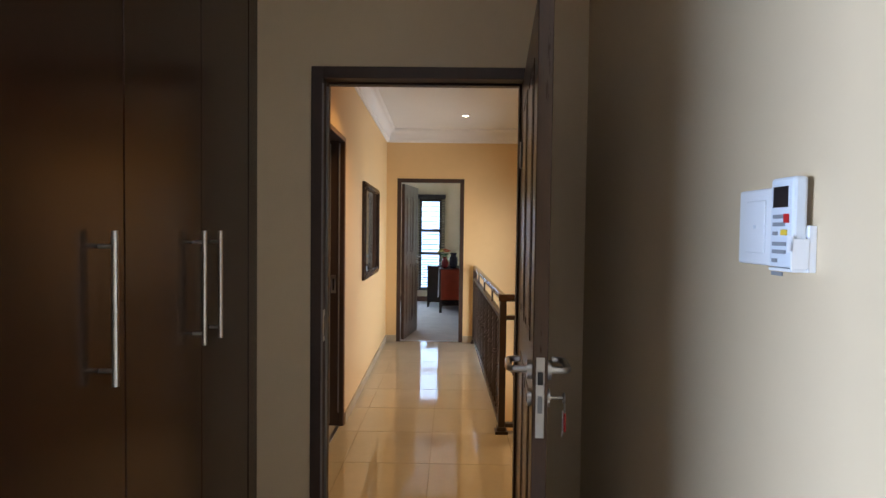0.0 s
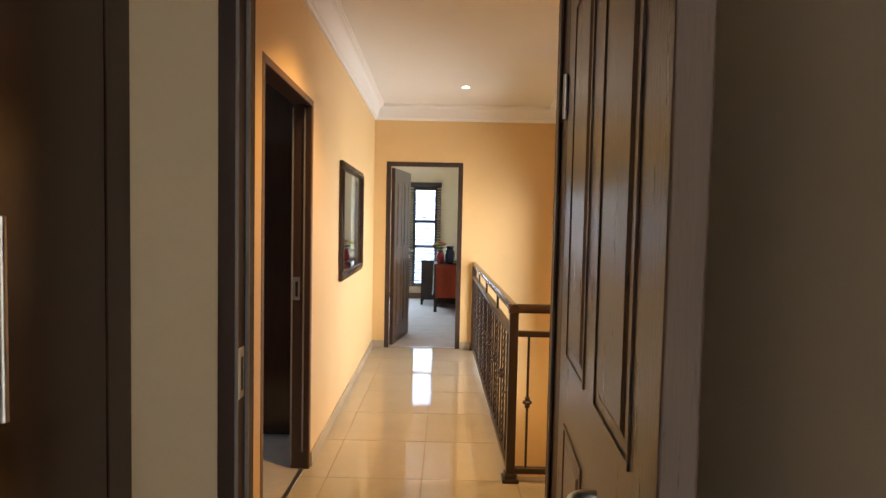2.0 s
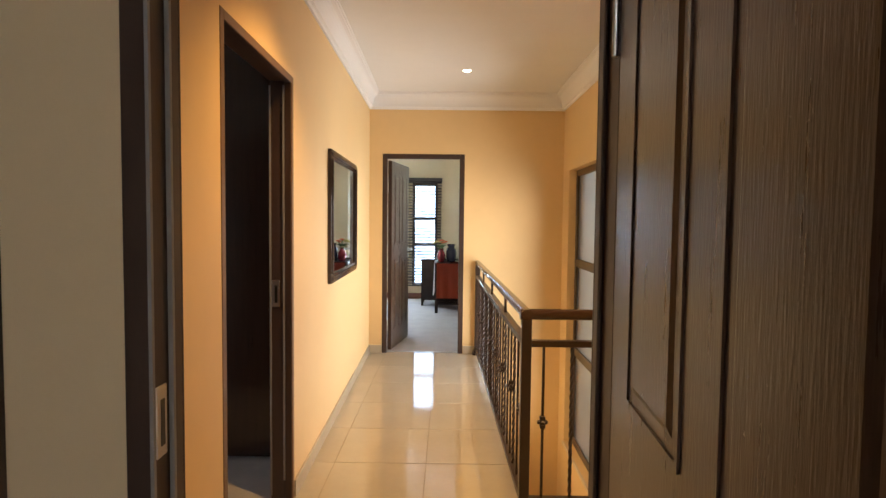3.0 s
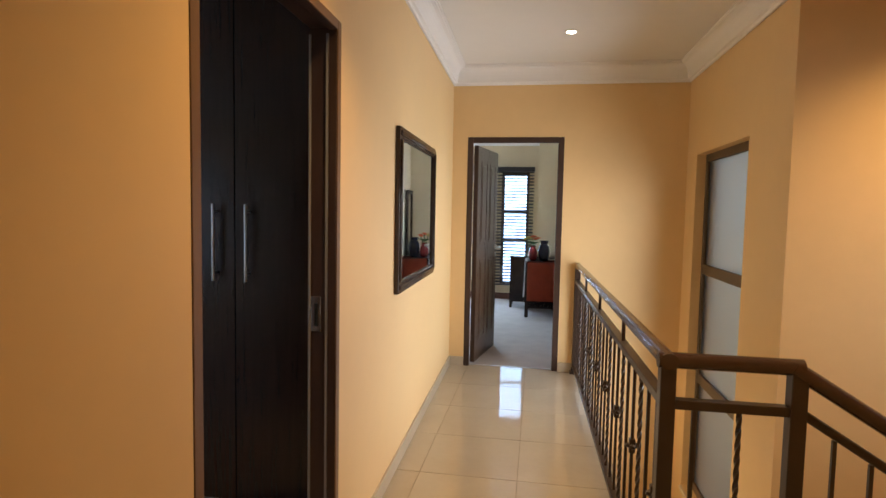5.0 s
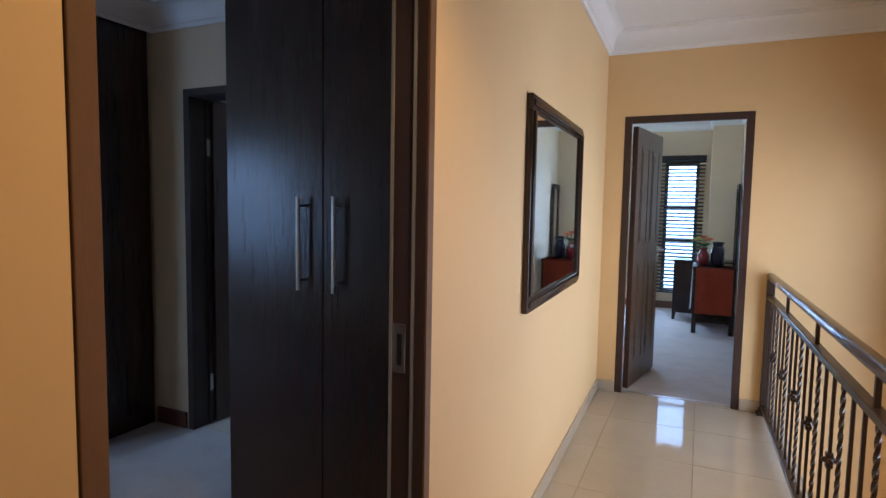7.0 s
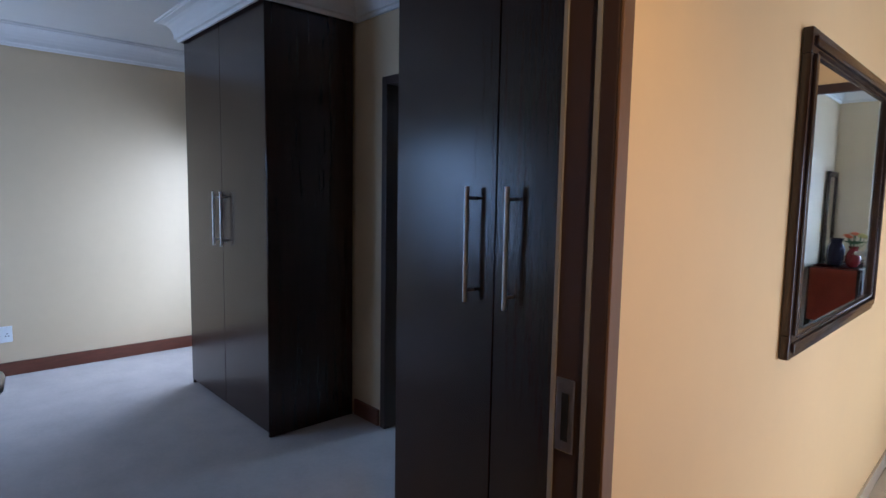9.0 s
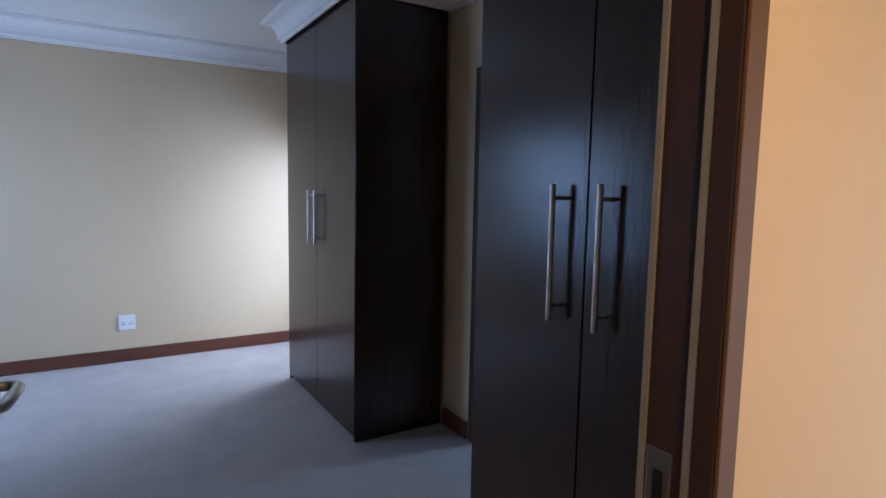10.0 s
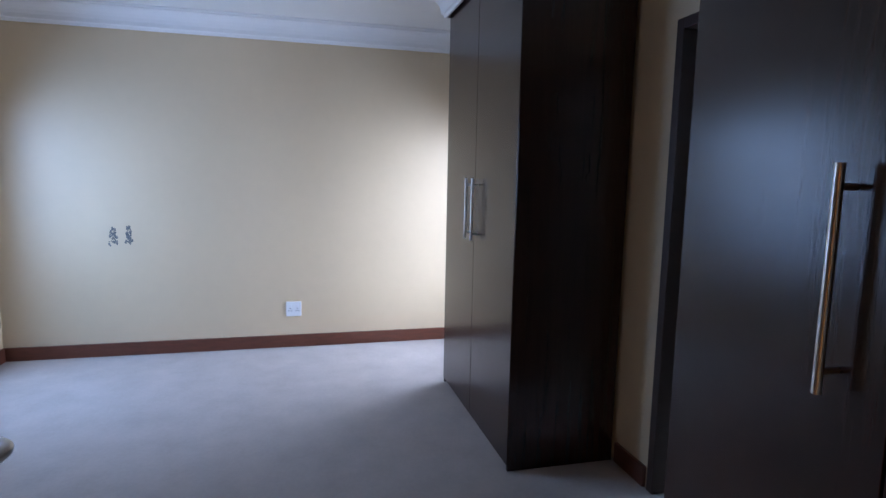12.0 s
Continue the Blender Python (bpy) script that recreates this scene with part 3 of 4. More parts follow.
# ---------------------------------------------------------------- railing
def twisted(bm, x, y, z0, z1, s=0.0065):
    """A square bar twisted about its length."""
    n = int((z1 - z0) / 0.012)
    rings = []
    for i in range(n + 1):
        a = i * 0.42
        z = z0 + (z1 - z0) * i / n
        rings.append([bm.verts.new((x + s * 1.41 * math.cos(a + k * math.pi / 2), y + s * 1.41 * math.sin(a + k * math.pi / 2), z)) for k in range(4)])
    for a, b in zip(rings, rings[1:]):
        for k in range(4):
            bm.faces.new((a[k], a[(k + 1) % 4], b[(k + 1) % 4], b[k]))
    return bm


def knob(bm, x, y, z):
    """Cast collar: a block with four leaf bosses between two rings."""
    box(bm, x - 0.013, x + 0.013, y - 0.013, y + 0.013, z - 0.030, z + 0.030, bevel=0.004)
    for dx, dy in ((1, 0), (-1, 0), (0, 1), (0, -1)):
        bmesh.ops.create_icosphere(bm, subdivisions=1, radius=0.013, matrix=Matrix.Translation((x + dx * 0.015, y + dy * 0.015, z)))
    for dz in (-0.024, 0.024):
        bmesh.ops.create_icosphere(bm, subdivisions=1, radius=0.012, matrix=Matrix.Translation((x, y, z + dz)))
    return bm


RX, RY = 1.105, 4.685
HAND, MID, LOW = 0.985, 0.835, 0.075


def handrail_bar(a, b, wide=0.056, high=0.052):
    """Rounded wooden rail between two points of its top line."""
    a, b = Vector(a), Vector(b)
    d = (b - a).normalized()
    side = Vector((-d.y, d.x, 0)).normalized()
    up = side.cross(d) * -1
    if up.z < 0:
        up = -up
    bm, rings = bmesh.new(), []
    prof = [(0.5 * math.cos(6.2832 * k / 16), -0.5 + 0.5 * math.sin(6.2832 * k / 16)) for k in range(16)]
    for p in (a, b):
        rings.append([bm.verts.new(p + side * u * wide + up * v * high) for u, v in prof])
    for k in range(16):
        bm.faces.new((rings[0][k], rings[0][(k + 1) % 16], rings[1][(k + 1) % 16], rings[1][k]))
    bm.faces.new(rings[0][::-1])
    bm.faces.new(rings[1])
    return bm


def post(x, y, top, base=True):
    bm = boxes((x - 0.024, x + 0.024, y - 0.024, y + 0.024, 0.001, top), bevel=0.003)
    if base:
        box(bm, x - 0.045, x + 0.045, y - 0.045, y + 0.045, 0.001, 0.022, bevel=0.003)
        box(bm, x - 0.033, x + 0.033, y - 0.033, y + 0.033, 0.021, 0.05, bevel=0.006)
    return bm


def baluster(kind, x, y, z0, z1, zk):
    bm = bmesh.new()
    if kind == 2:
        twisted(bm, x, y, z0, z1)
    else:
        box(bm, x - 0.006, x + 0.006, y - 0.006, y + 0.006, z0, z1)
    if kind == 1:
        knob(bm, x, y, zk)
    return bm


def along(bm):
    """Turn the long run by the same degree as the west wall."""
    for v in bm.verts:
        v.co.x -= SKEW * max(0.0, v.co.y - RY)
    return bm


def railing():
    top = thing("stair_railing", "dark iron railing with twisted balusters and a wooden handrail", "railing")
    y1 = END - 0.03
    part("handrail", along(handrail_bar((RX, RY - 0.03, HAND), (RX, END - 0.002, HAND))), M_RAIL, top, "polished dark wooden handrail", True)
    part("handrail", handrail_bar((RX - 0.03, RY, HAND - 0.001), (1.500, RY, HAND - 0.001)), M_RAIL, top, "polished dark wooden handrail", True)
    part("mid_rail", along(boxes((RX - 0.02, RX + 0.02, RY + 0.024, y1, MID - 0.03, MID), bevel=0.003)), M_IRON, top)
    part("mid_rail", boxes((RX + 0.024, 1.487 - 0.024, RY - 0.02, RY + 0.02, MID - 0.03, MID), bevel=0.003), M_IRON, top)
    part("bottom_rail", along(boxes((RX - 0.02, RX + 0.02, RY + 0.024, y1, LOW - 0.03, LOW), bevel=0.003)), M_IRON, top)
    part("bottom_rail", boxes((RX + 0.024, 1.487 - 0.024, RY - 0.02, RY + 0.02, LOW - 0.03, LOW), bevel=0.003), M_IRON, top)
    part("post", post(RX, RY, HAND - 0.045), M_IRON, top)
    part("post", post(1.487, RY, HAND - 0.045), M_IRON, top)
    part("post", along(post(RX, END - 0.026, HAND - 0.045)), M_IRON, top)
    n = 23
    pitch = (y1 - RY) / (n + 0.7)
    for i in range(n):
        y = RY + pitch * (i + 0.8)
        kind = (1, 0, 2)[i % 3]
        part("baluster", along(baluster(kind, RX, y, LOW - 0.002, MID - 0.028, 0.465)), M_IRON, top)
    for y in (5.50, 6.35, 7.15):
        part("spacer", along(boxes((RX - 0.008, RX + 0.008, y - 0.008, y + 0.008, MID - 0.002, HAND - 0.047))), M_IRON, top)
    for x, kind in ((1.19, 1), (1.325, 2)):
        part("baluster", baluster(kind, x, RY, LOW - 0.002, MID - 0.028, 0.44), M_IRON, top)
    # part that follows the stairs down
    k = -0.62
    xe = 4.0
    part("handrail", handrail_bar((1.482, RY, HAND - 0.004), (xe, RY, HAND - 0.004 + k * (xe - 1.482)), 0.061), M_RAIL, top, "polished dark wooden handrail", True)
    part("mid_rail", handrail_bar((1.50, RY, MID), (xe, RY, MID + k * (xe - 1.487)), 0.04, 0.03), M_IRON, top)
    part("bottom_rail", handrail_bar((1.50, RY, LOW), (xe, RY, LOW + k * (xe - 1.487)), 0.04, 0.03), M_IRON, top)
    for j in range(22):
        x = 1.60 + 0.106 * j
        z = k * (x - 1.487)
        part("baluster", baluster((0, 0, 2, 1)[(j + 3) % 4], x, RY, LOW + z - 0.02, MID + z - 0.028, 0.43 + z), M_IRON, top)
    return top


railing()


def staircase():
    top = thing("staircase", "tiled stairs descending beside the railing", "staircase")
    for i in range(9):
        x = 1.53 + 0.28 * i
        z = -0.175 * (i + 1)
        part("step", boxes((x - 0.02, x + 0.28, 3.402, RY + 0.06, z - 0.20, z), bevel=0.004), M_TILE, top)
    return top


staircase()


# ---------------------------------------------------------------- stairwell window
def stair_window():
    top = thing("window_stairwell", "tall window with bronze frame and frosted panes", "window")
    top["kind"] = "structure"
    y0, y1, z0, z1, x = 6.49, 7.61, -0.80, 1.90, RIGHT + 0.07
    for r in ((y0, y0 + 0.05, z0, z1), (y1 - 0.05, y1, z0, z1)):
        part("frame_stile", boxes((x, x + 0.05, *r), bevel=0.003), M_ALU, top)
    rails = [(z0, z0 + 0.06), (0.08, 0.16), (0.955, 1.035), (z1 - 0.06, z1)]
    for a, b in rails:
        part("frame_rail", boxes((x, x + 0.05, y0 + 0.05, y1 - 0.05, a, b), bevel=0.003), M_ALU, top)
    for (a, b), (c, d) in zip(rails, rails[1:]):
        pane = part("pane", boxes((x + 0.02, x + 0.026, y0 + 0.05, y1 - 0.05, b, c)), M_FROST, top, "frosted glass pane")
        pane.visible_shadow = False
    part("sill", boxes((RIGHT - 0.02, x, y0, y1, z0 - 0.03, z0 - 0.001), bevel=0.004), M_CREAM, top, "painted sill")


stair_window()


# ---------------------------------------------------------------- other windows
def plain_window(name, x0, x1, z0, z1, y, label, mids=(), mullions=()):
    top = thing(name, label, "window")
    top["kind"] = "structure"
    part("window_frame", boxes((x0, x0 + 0.045, y, y + 0.05, z0, z1), (x1 - 0.045, x1, y, y + 0.05, z0, z1),
                               (x0 + 0.045, x1 - 0.045, y, y + 0.05, z0, z0 + 0.045), (x0 + 0.045, x1 - 0.045, y, y + 0.05, z1 - 0.045, z1), bevel=0.003), M_ALU, top)
    for z in mids:
        part("transom", boxes((x0 + 0.045, x1 - 0.045, y + 0.004, y + 0.046, z - 0.025, z + 0.025), bevel=0.003), M_ALU, top)
    for x in mullions:
        part("mullion", boxes((x - 0.02, x + 0.02, y + 0.003, y + 0.047, z0 + 0.045, z1 - 0.045), bevel=0.003), M_ALU, top)
    pane = part("pane", boxes((x0 + 0.045, x1 - 0.045, y + 0.022, y + 0.026, z0 + 0.045, z1 - 0.045)), M_GLASS, top, "clear glass pane")
    pane.visible_shadow = False
    return top


plain_window("window_far", 0.11, 0.55, 0.24, 2.06, FY + 0.05, "narrow bronze-framed window behind the blind", (1.42, 0.95))
plain_window("window_far_west", -1.30, -0.55, 0.24, 2.06, FY + 0.05, "bronze-framed far bedroom window", (1.42,))
plain_window("added_window_stair_east", 4.95, 5.65, 0.3, 2.0, 0.0, "unseen bronze-framed window added above the stairs", (1.4,)).matrix_world = pose(4.32, 0, 0, 0, 0, 90)
plain_window("window_side_north", -4.62, -3.84, 0.3, 1.85, NY + 0.05, "bronze-framed side bedroom window", (1.4,))
plain_window("window_side_south", -4.35, -3.2, 0.3, 2.1, SY - 0.09, "bronze-framed side bedroom window", (1.05,), (-3.78,))
plain_window("added_window_bath", -1.95, -1.25, 1.1, 2.0, 8.13, "small unseen bathroom window, added to light the room")


def blind():
    top = thing("venetian_blind", "dark wooden venetian blind with open slats", "blind")
    x0, x1, z0, z1, y = 0.02, 0.62, 0.23, 2.13, FY - 0.055
    part("headrail", boxes((x0 - 0.01, x1 + 0.01, y - 0.03, FY - 0.001, z1 - 0.06, z1 + 0.01), bevel=0.003), M_SLAT, top)
    part("bottom_rail", boxes((x0, x1, y - 0.026, y + 0.026, z0, z0 + 0.02), bevel=0.004), M_SLAT, top)
    n = 36
    tilt = Matrix.Rotation(radians(26), 4, "X")
    me = mesh_of("slat", boxes(((x0 - x1) / 2, (x1 - x0) / 2, -0.025, 0.025, -0.002, 0.002)), M_SLAT)
    for i in range(n):
        ob = new("slat", me)
        ob.parent = top
        ob.matrix_local = Matrix.Translation(((x0 + x1) / 2, y, z0 + 0.055 + (z1 - z0 - 0.13) * i / (n - 1))) @ tilt
    for x in (x0 + 0.10, x1 - 0.10):
        part("ladder_tape", boxes((x - 0.004, x + 0.004, y - 0.029, y - 0.027, z0 + 0.01, z1 - 0.05)), M_DARK, top)


blind()


# ---------------------------------------------------------------- far bedroom furniture
def table(name, x0, x1, y0, y1, h, label):
    top = thing(name, label, "table")
    part("tabletop", boxes((x0, x1, y0, y1, h - 0.025, h), bevel=0.004), M_TABLE, top)
    part("apron", boxes((x0 + 0.03, x1 - 0.03, y0 + 0.03, y1 - 0.03, h - 0.12, h - 0.026)), M_TABLE, top)
    part("shelf", boxes((x0 + 0.03, x1 - 0.03, y0 + 0.03, y1 - 0.03, 0.12, 0.14)), M_TABLE, top)
    for x in (x0 + 0.03, x1 - 0.03):
        for y in (y0 + 0.03, y1 - 0.03):
            part("leg", boxes((x - 0.024, x + 0.024, y - 0.024, y + 0.024, 0, h - 0.026), bevel=0.003), M_TABLE, top)
    return top


def drape(name, x0, x1, y0, y1, h, down, side, mat, label, category):
    """Cloth lying on a table and hanging over its front ('y') or its flank ('x')."""
    bm, rows = bmesh.new(), []
    n, k = 16, 22
    for i in range(k + 1):
        s = i / k
        row = []
        for j in range(n + 1):
            u = j / n
            if side == "y":
                flat = (y1 - y0) * 0.45
                t = s * (flat + down)
                x = x0 + (x1 - x0) * u
                if t < flat:
                    p = (x, y0 + flat - t, h + 0.004)
                else:
                    q = t - flat
                    p = (x, y0 - 0.008 - 0.012 * (q / down) * (1 + math.sin(u * 17)) * 0.6, h + 0.004 - q)
            else:
                flat = (x1 - x0) * 0.9
                t = s * (flat + down)
                y = y0 + (y1 - y0) * u
                if t < flat:
                    p = (x0 + flat - t, y, h + 0.007)
                else:
                    q = t - flat
                    p = (x0 - 0.008 - 0.014 * (q / down) * (1 + math.sin(u * 21)) * 0.6, y, h + 0.007 - q)
            row.append(bm.verts.new(p))
        rows.append(row)
    for a, b in zip(rows, rows[1:]):
        for j in range(n):
            bm.faces.new((a[j], a[j + 1], b[j + 1], b[j]))
    bmesh.ops.solidify(bm, geom=bm.faces[:], thickness=0.002)
    ob = new(name, mesh_of(name, bm, mat, True))
    return tagged(ob, label, category)


table("side_table", 0.545, 0.985, 10.46, 11.15, 0.755, "dark wooden table draped with a red cloth")


def desk(x0, x1, y0, y1, h):
    top = thing("desk", "glossy dark wooden desk by the window", "desk")
    part("desktop", boxes((x0 - 0.01, x1, y0 - 0.01, y1, h - 0.025, h), bevel=0.004), M_TABLE, top)
    for x in (x0, x1 - 0.03):
        part("end_panel", boxes((x, x + 0.025, y0, y1, 0.09, h - 0.026), bevel=0.002), M_TABLE, top)
    part("back_panel", boxes((x0 + 0.026, x1 - 0.031, y0, y0 + 0.018, 0.09, h - 0.026)), M_TABLE, top)
    for z in (0.12, 0.33, 0.54):
        drawer = part("drawer", boxes((x0 + 0.03, x1 - 0.035, y1 - 0.02, y1 - 0.002, z, z + 0.19), bevel=0.002), M_TABLE, top)
    for x in (x0 + 0.02, x1 - 0.02):
        for y in (y0 + 0.02, y1 - 0.02):
            part("leg", boxes((x - 0.018, x + 0.018, y - 0.018, y + 0.018, 0, 0.089), bevel=0.002), M_TABLE, top)


desk(0.31, 0.985, 11.22, 11.58, 0.765)
drape("table_cloth", 0.575, 0.955, 10.46, 11.15, 0.755, 0.53, "y", M_CLOTH, "red cloth hanging over the table's end", "cloth")
drape("table_runner", 0.545, 0.80, 10.50, 11.05, 0.755, 0.50, "x", M_RUNNER, "pale lace runner hanging over the table's side", "cloth")


def vase(name, x, y, z, prof, mat, label):
    ob = tagged(new(name, mesh_of(name, lathe(bmesh.new(), [(r, z + h) for r, h in prof], x, y), mat, True)), label, "vase")
    return ob


vase("red_vase", 0.64, 10.60, 0.763, [(0.03, 0), (0.045, 0.01), (0.062, 0.06), (0.066, 0.10), (0.05, 0.15), (0.032, 0.18), (0.045, 0.205), (0.038, 0.203), (0.024, 0.17)], M_VASE_RED, "red glazed vase holding a bunch of flowers")
blue = vase("blue_vase", 0.79, 10.62, 0.763, [(0.045, 0), (0.06, 0.01), (0.075, 0.07), (0.08, 0.14), (0.070, 0.20), (0.05, 0.23), (0.066, 0.275), (0.056, 0.272), (0.04, 0.22)], M_VASE_BLUE, "dark blue glazed vase with a flared neck")


def flowers(x, y, z):
    top = thing("flower_bunch", "orange and pale yellow flowers standing in the red vase", "flowers")
    rnd = random.Random(4)
    for i in range(11):
        a, tilt = i * 2.4, 0.25 + 0.35 * rnd.random()
        r = 0.02 + 0.085 * (i / 10) ** 0.6
        hx, hy, hz = x + r * math.cos(a) - 0.02, y + r * math.sin(a), z + 0.13 - r * 0.6 + 0.03 * rnd.random()
        stem = part("stem", tube(bmesh.new(), [(x, y, z - 0.15), (x + 0.3 * (hx - x), y + 0.3 * (hy - y), z - 0.02), (hx, hy, hz)], 0.003, 6), M_STEM, top)
        bm = bmesh.new()
        for ring, (n, rad, lift) in enumerate(((9, 0.040, 0.0), (7, 0.028, 0.010), (5, 0.015, 0.018))):
            for k in range(n):
                b = 2 * math.pi * (k + 0.5 * ring) / n
                c, s = math.cos(b), math.sin(b)
                w = rad * 0.42
                p0 = bm.verts.new((hx, hy, hz + lift))
                p1 = bm.verts.new((hx + c * rad * 0.6 - s * w, hy + s * rad * 0.6 + c * w, hz + lift + rad * 0.35))
                p2 = bm.verts.new((hx + c * rad, hy + s * rad, hz + lift + rad * 0.25))
                p3 = bm.verts.new((hx + c * rad * 0.6 + s * w, hy + s * rad * 0.6 - c * w, hz + lift + rad * 0.35))
                bm.faces.new((p0, p1, p2, p3))
        part("blossom", bm, M_PETAL_O if math.cos(a) > -0.1 else M_PETAL_Y, stem, "orange blossom" if math.cos(a) > -0.1 else "pale yellow blossom")
    for i in range(9):
        a = i * 0.7 + 0.3
        bm = bmesh.new()
        c, s = math.cos(a), math.sin(a)
        q = [bm.verts.new((x + c * d - s * w, y + s * d + c * w, z + 0.02 + e)) for d, w, e in ((0.0, 0, 0), (0.04, 0.016, 0.03), (0.095, 0, 0.035), (0.04, -0.016, 0.03))]
        bm.faces.new(q)
        part("leaf", bm, M_STEM, top)


flowers(0.64, 10.60, 0.965)


def standing_mirror():
    top = thing("standing_mirror", "tall dark-framed mirror leaning on the far bedroom wall", "mirror")
    y0, y1, h = 10.15, 10.42, 1.72
    x = FE - 0.020
    y0, y1 = 11.17, 11.56
    part("frame", boxes((x - 0.03, x, y0, y0 + 0.05, 0.002, h), (x - 0.03, x, y1 - 0.05, y1, 0.002, h), (x - 0.03, x, y0 + 0.05, y1 - 0.05, 0.002, 0.06), (x - 0.03, x, y0 + 0.05, y1 - 0.05, h - 0.06, h), bevel=0.004), M_TABLE, top)
    part("mirror_glass", boxes((x - 0.016, x - 0.012, y0 + 0.045, y1 - 0.045, 0.05, h - 0.05)), M_MIRROR, top, "mirror glass")


standing_mirror()


# ---------------------------------------------------------------- small fittings
def downlight(x, y):
    top = thing("ceiling_downlight", "small recessed white ceiling downlight, lit", "downlight")
    bm = bmesh.new()
    lathe(bm, [(0.046, CEIL - 0.001), (0.046, CEIL - 0.006), (0.040, CEIL - 0.009), (0.033, CEIL - 0.006), (0.033, CEIL - 0.001)], x, y)
    part("trim_ring", bm, M_PLASTIC, top, smooth=True)
    part("lamp", lathe(bmesh.new(), [(0.031, CEIL - 0.002), (0.031, CEIL - 0.0085), (0.02, CEIL - 0.0105)], x, y), M_LAMP, top, "glowing lamp", True)


downlight(0.88, 6.96)


def socket(y, z):
    top = thing("wall_socket", "white double wall socket above the skirting", "socket")
    x = WX
    part("plate", boxes((x + 0.0005, x + 0.010, y - 0.06, y + 0.06, z - 0.06, z + 0.06), bevel=0.003), M_PLASTIC, top)
    for dy in (-0.028, 0.028):
        part("rocker", boxes((x + 0.0101, x + 0.014, y + dy - 0.011, y + dy + 0.011, z + 0.018, z + 0.042), bevel=0.001), M_PLASTIC, top)
        bm = bmesh.new()
        for a, b in ((0, 0.004), (-0.010, -0.014), (0.010, -0.014)):
            rod(bm, (x + 0.0098, y + dy + a, z + b), (x + 0.0108, y + dy + a, z + b), 0.0042, 10)
        part("socket_holes", bm, M_DARK, top)


socket(4.355, 0.314)


def smudge(y, z, seed, w, h):
    """A scuff on the paint, of small thin flakes."""
    rnd = random.Random(seed)
    bm = bmesh.new()
    for i in range(46):
        u, v = rnd.uniform(-1, 1), rnd.uniform(-1, 1)
        lean = 0.35 + 0.65 * (1 - (v + 1) / 2)
        cy, cz, r = y + u * w * lean * 0.5, z + v * h * 0.5, rnd.uniform(0.003, 0.009)
        n = 7
        bm.faces.new([bm.verts.new((WX + 0.0008 + i * 0.00001, cy + r * rnd.uniform(0.6, 1.2) * math.cos(6.283 * k / n), cz + 1.5 * r * rnd.uniform(0.6, 1.2) * math.sin(6.283 * k / n))) for k in range(n)])
    return tagged(new("wall_scuff", mesh_of("wall_scuff", bm, M_STAIN)), "dark scuff mark on the cream wall", "stain", "scuff marks on the bedroom wall")


smudge(3.06, 0.915, 3, 0.07, 0.14)
smudge(3.165, 0.925, 8, 0.06, 0.13)


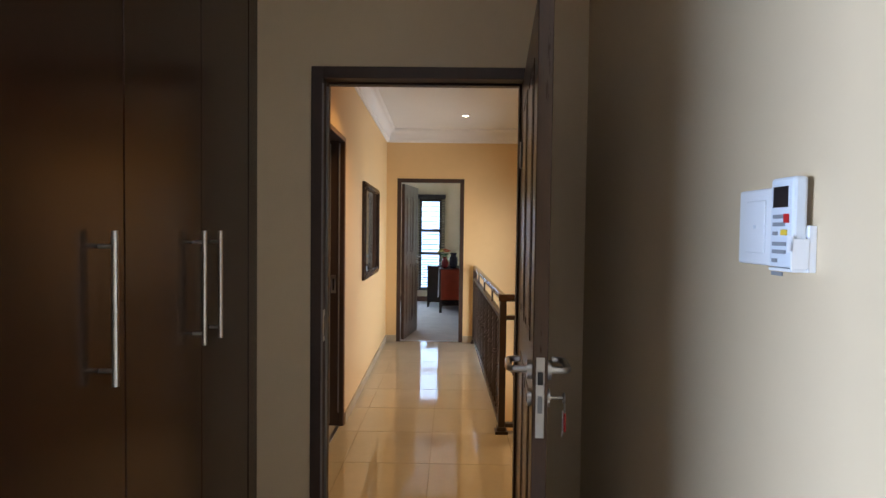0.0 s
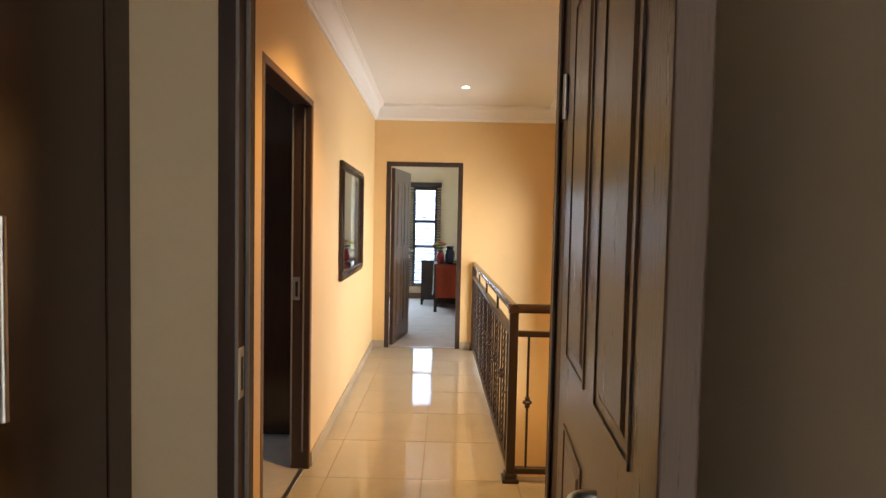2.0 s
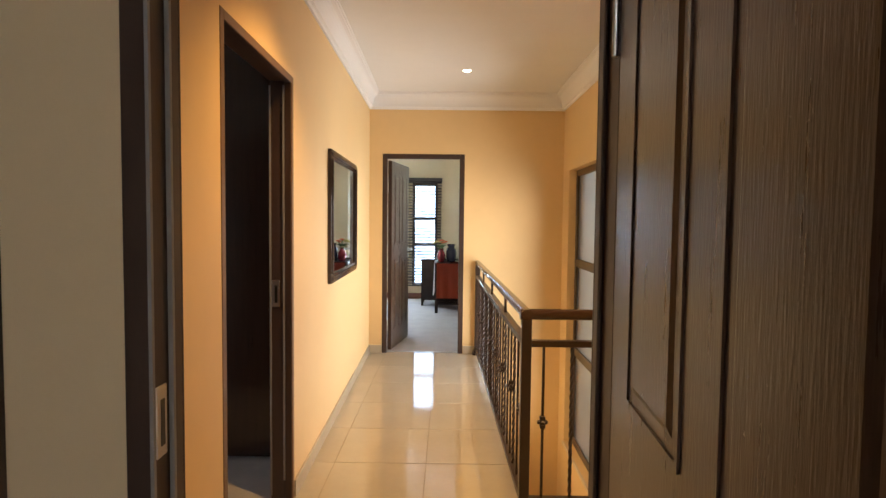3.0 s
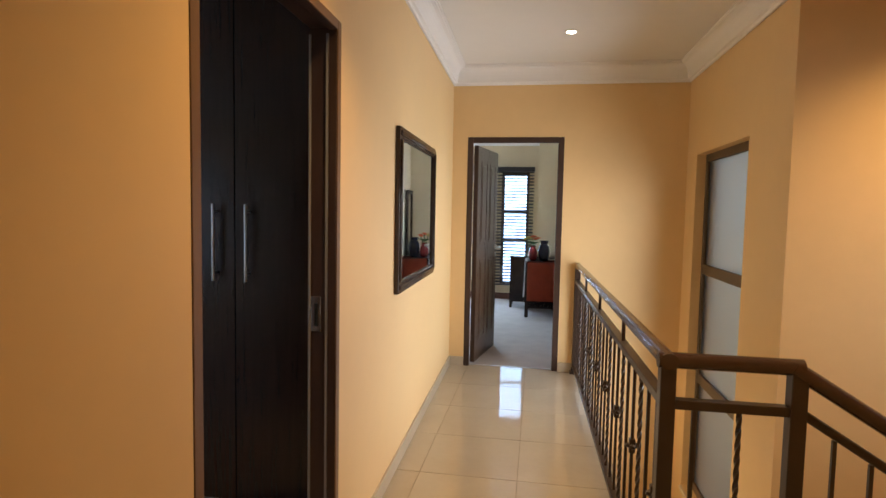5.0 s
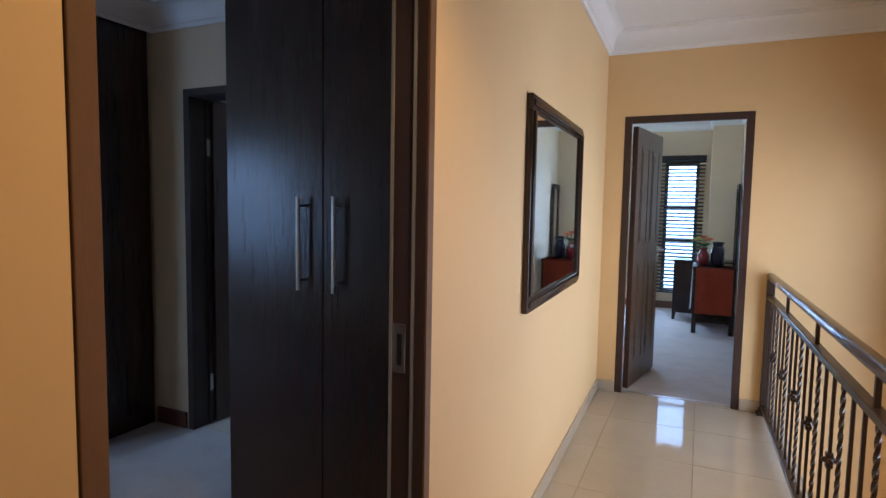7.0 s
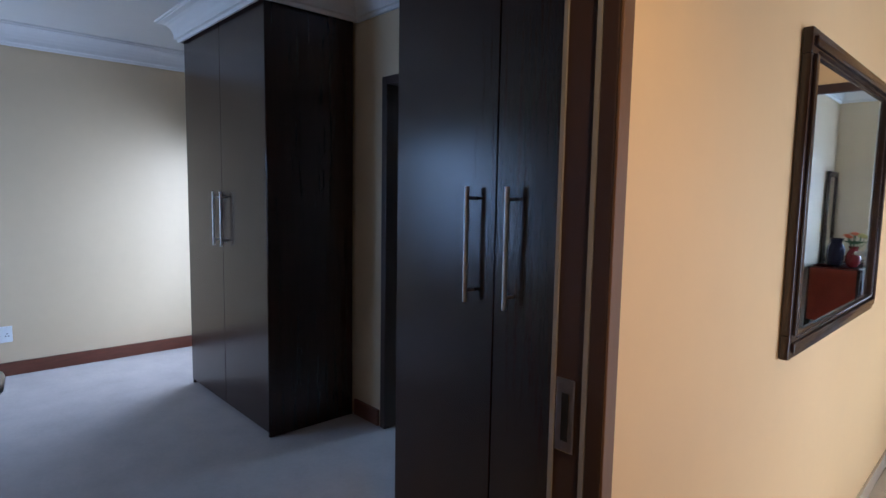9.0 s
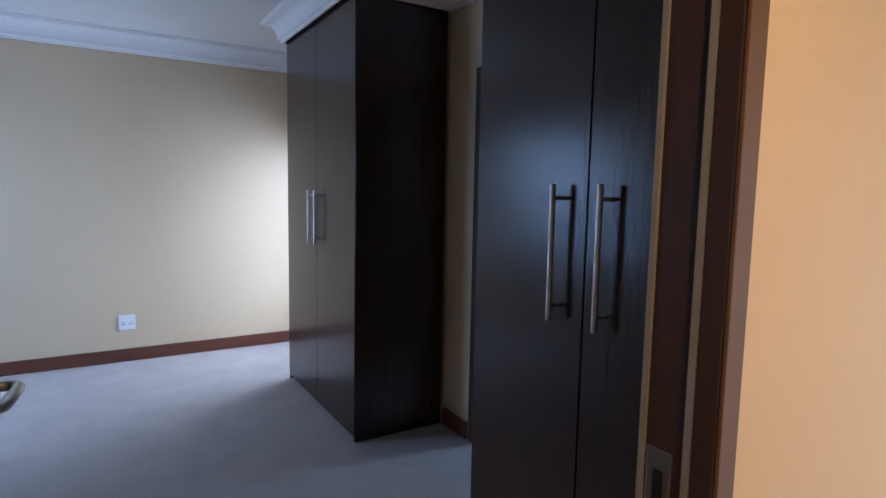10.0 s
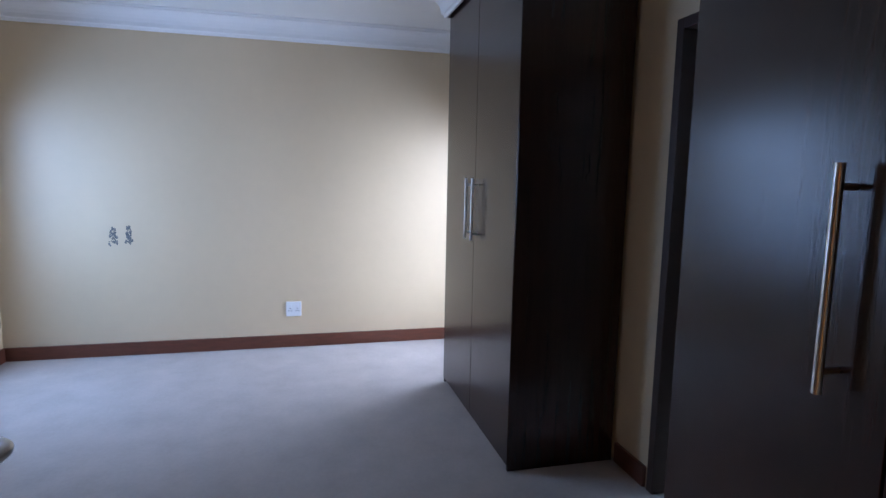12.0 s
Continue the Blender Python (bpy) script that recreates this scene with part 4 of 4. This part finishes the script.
def switch_and_remote():
    x = 1.27
    sw = thing("light_switch", "white square light switch on the cream wall", "switch")
    part("plate", boxes((x - 0.010, x - 0.0005, 1.665, 1.785, 1.372, 1.502), bevel=0.004), M_PLASTIC, sw)
    part("rocker", boxes((x - 0.014, x - 0.0101, 1.695, 1.755, 1.392, 1.482), bevel=0.002), M_PLASTIC, sw)
    part("indicator", boxes((x - 0.0150, x - 0.0141, 1.720, 1.726, 1.434, 1.440)), M_REMOTE, sw)
    rc = thing("remote_control", "grey-white air conditioner remote in a wall holder", "remote control")
    y0, y1, z0, z1 = 1.580, 1.642, 1.368, 1.512
    part("body", boxes((x - 0.034, x - 0.012, y0, y1, z0 + 0.006, z1), bevel=0.005), M_REMOTE, rc)
    part("screen", boxes((x - 0.0352, x - 0.0341, y0 + 0.014, y1 - 0.010, z1 - 0.046, z1 - 0.014)), M_DARK, rc, "dark display")
    for i, (dz, mat, w) in enumerate(((0.060, M_GREY, 0.030), (0.072, M_GREY, 0.030), (0.086, M_GREY, 0.012), (0.102, M_GREY, 0.034), (0.114, M_GREY, 0.034), (0.128, M_GREY, 0.012), (0.148, M_GREY, 0.028))):
        part("button", boxes((x - 0.0362, x - 0.0341, y1 - 0.012 - w, y1 - 0.012, z1 - dz - 0.003, z1 - dz + 0.003)), mat, rc)
    part("button", boxes((x - 0.0366, x - 0.0341, y0 + 0.010, y0 + 0.022, z1 - 0.070, z1 - 0.056), bevel=0.0008), M_RED, rc, "red button")
    part("button", boxes((x - 0.0366, x - 0.0341, y0 + 0.014, y0 + 0.028, z1 - 0.089, z1 - 0.080), bevel=0.0008), M_YBTN, rc, "yellow button")
    part("holder", boxes((x - 0.012, x - 0.0005, y0 - 0.004, y1 + 0.004, z0, z0 + 0.07), (x - 0.038, x - 0.012, y0 - 0.005, y0 - 0.001, z0 + 0.005, z0 + 0.05),
                         (x - 0.038, x - 0.035, y0 - 0.005, y0 + 0.008, z0 + 0.03, z0 + 0.055), (x - 0.034, x - 0.012, y0, y1, z0, z0 + 0.005), bevel=0.001), M_PLASTIC, rc, "white wall holder")


switch_and_remote()
tagged(part("threshold_strip", boxes((-0.082, -0.058, 3.92, 4.755, -0.002, 0.004), bevel=0.001), M_STEEL, None), "metal strip between carpet and tiles", "threshold", kind="structure")
tagged(part("threshold_strip", boxes((0.11, 0.84, END + 0.045, END + 0.07, -0.002, 0.004), bevel=0.001), M_STEEL, None), "metal strip between carpet and tiles", "threshold", kind="structure")


# ---------------------------------------------------------------- passage floor and its tiles
floor = setting("floor_passage", boxes((-0.07, 1.15, 3.06, END + 0.06, -0.16, -0.0035), (1.15, 1.51, 3.40, RY + 0.06, -0.16, -0.0035)), M_GROUT, "cream glossy tiled passage floor", "floor")
TX, TY, GAP = 0.525, 0.536, 0.0035
tile_meshes = {}


def tile(x0, x1, y0, y1):
    w, d = round(x1 - x0, 3), round(y1 - y0, 3)
    if (w, d) not in tile_meshes:
        tile_meshes[(w, d)] = mesh_of("tile", boxes((0, w, 0, d, -0.0034, 0.0), bevel=0.0008), M_TILE)
    ob = new("tile", tile_meshes[(w, d)])
    ob.parent = floor
    ob.location = (x0, y0, 0)


for i in range(-2, 3):
    for j in range(-2, 8):
        x0, x1 = 0.095 + TX * i, 0.095 + TX * (i + 1) - GAP
        y0, y1 = 4.14 + TY * j, 4.14 + TY * (j + 1) - GAP
        right = 1.148 if y0 > 4.6 else 1.508
        a, b, c, d = max(x0, -0.065), min(x1, right), max(y0, 3.065), min(y1, END + 0.05)
        if b - a > 0.02 and d - c > 0.02:
            tile(a, b, c, d)
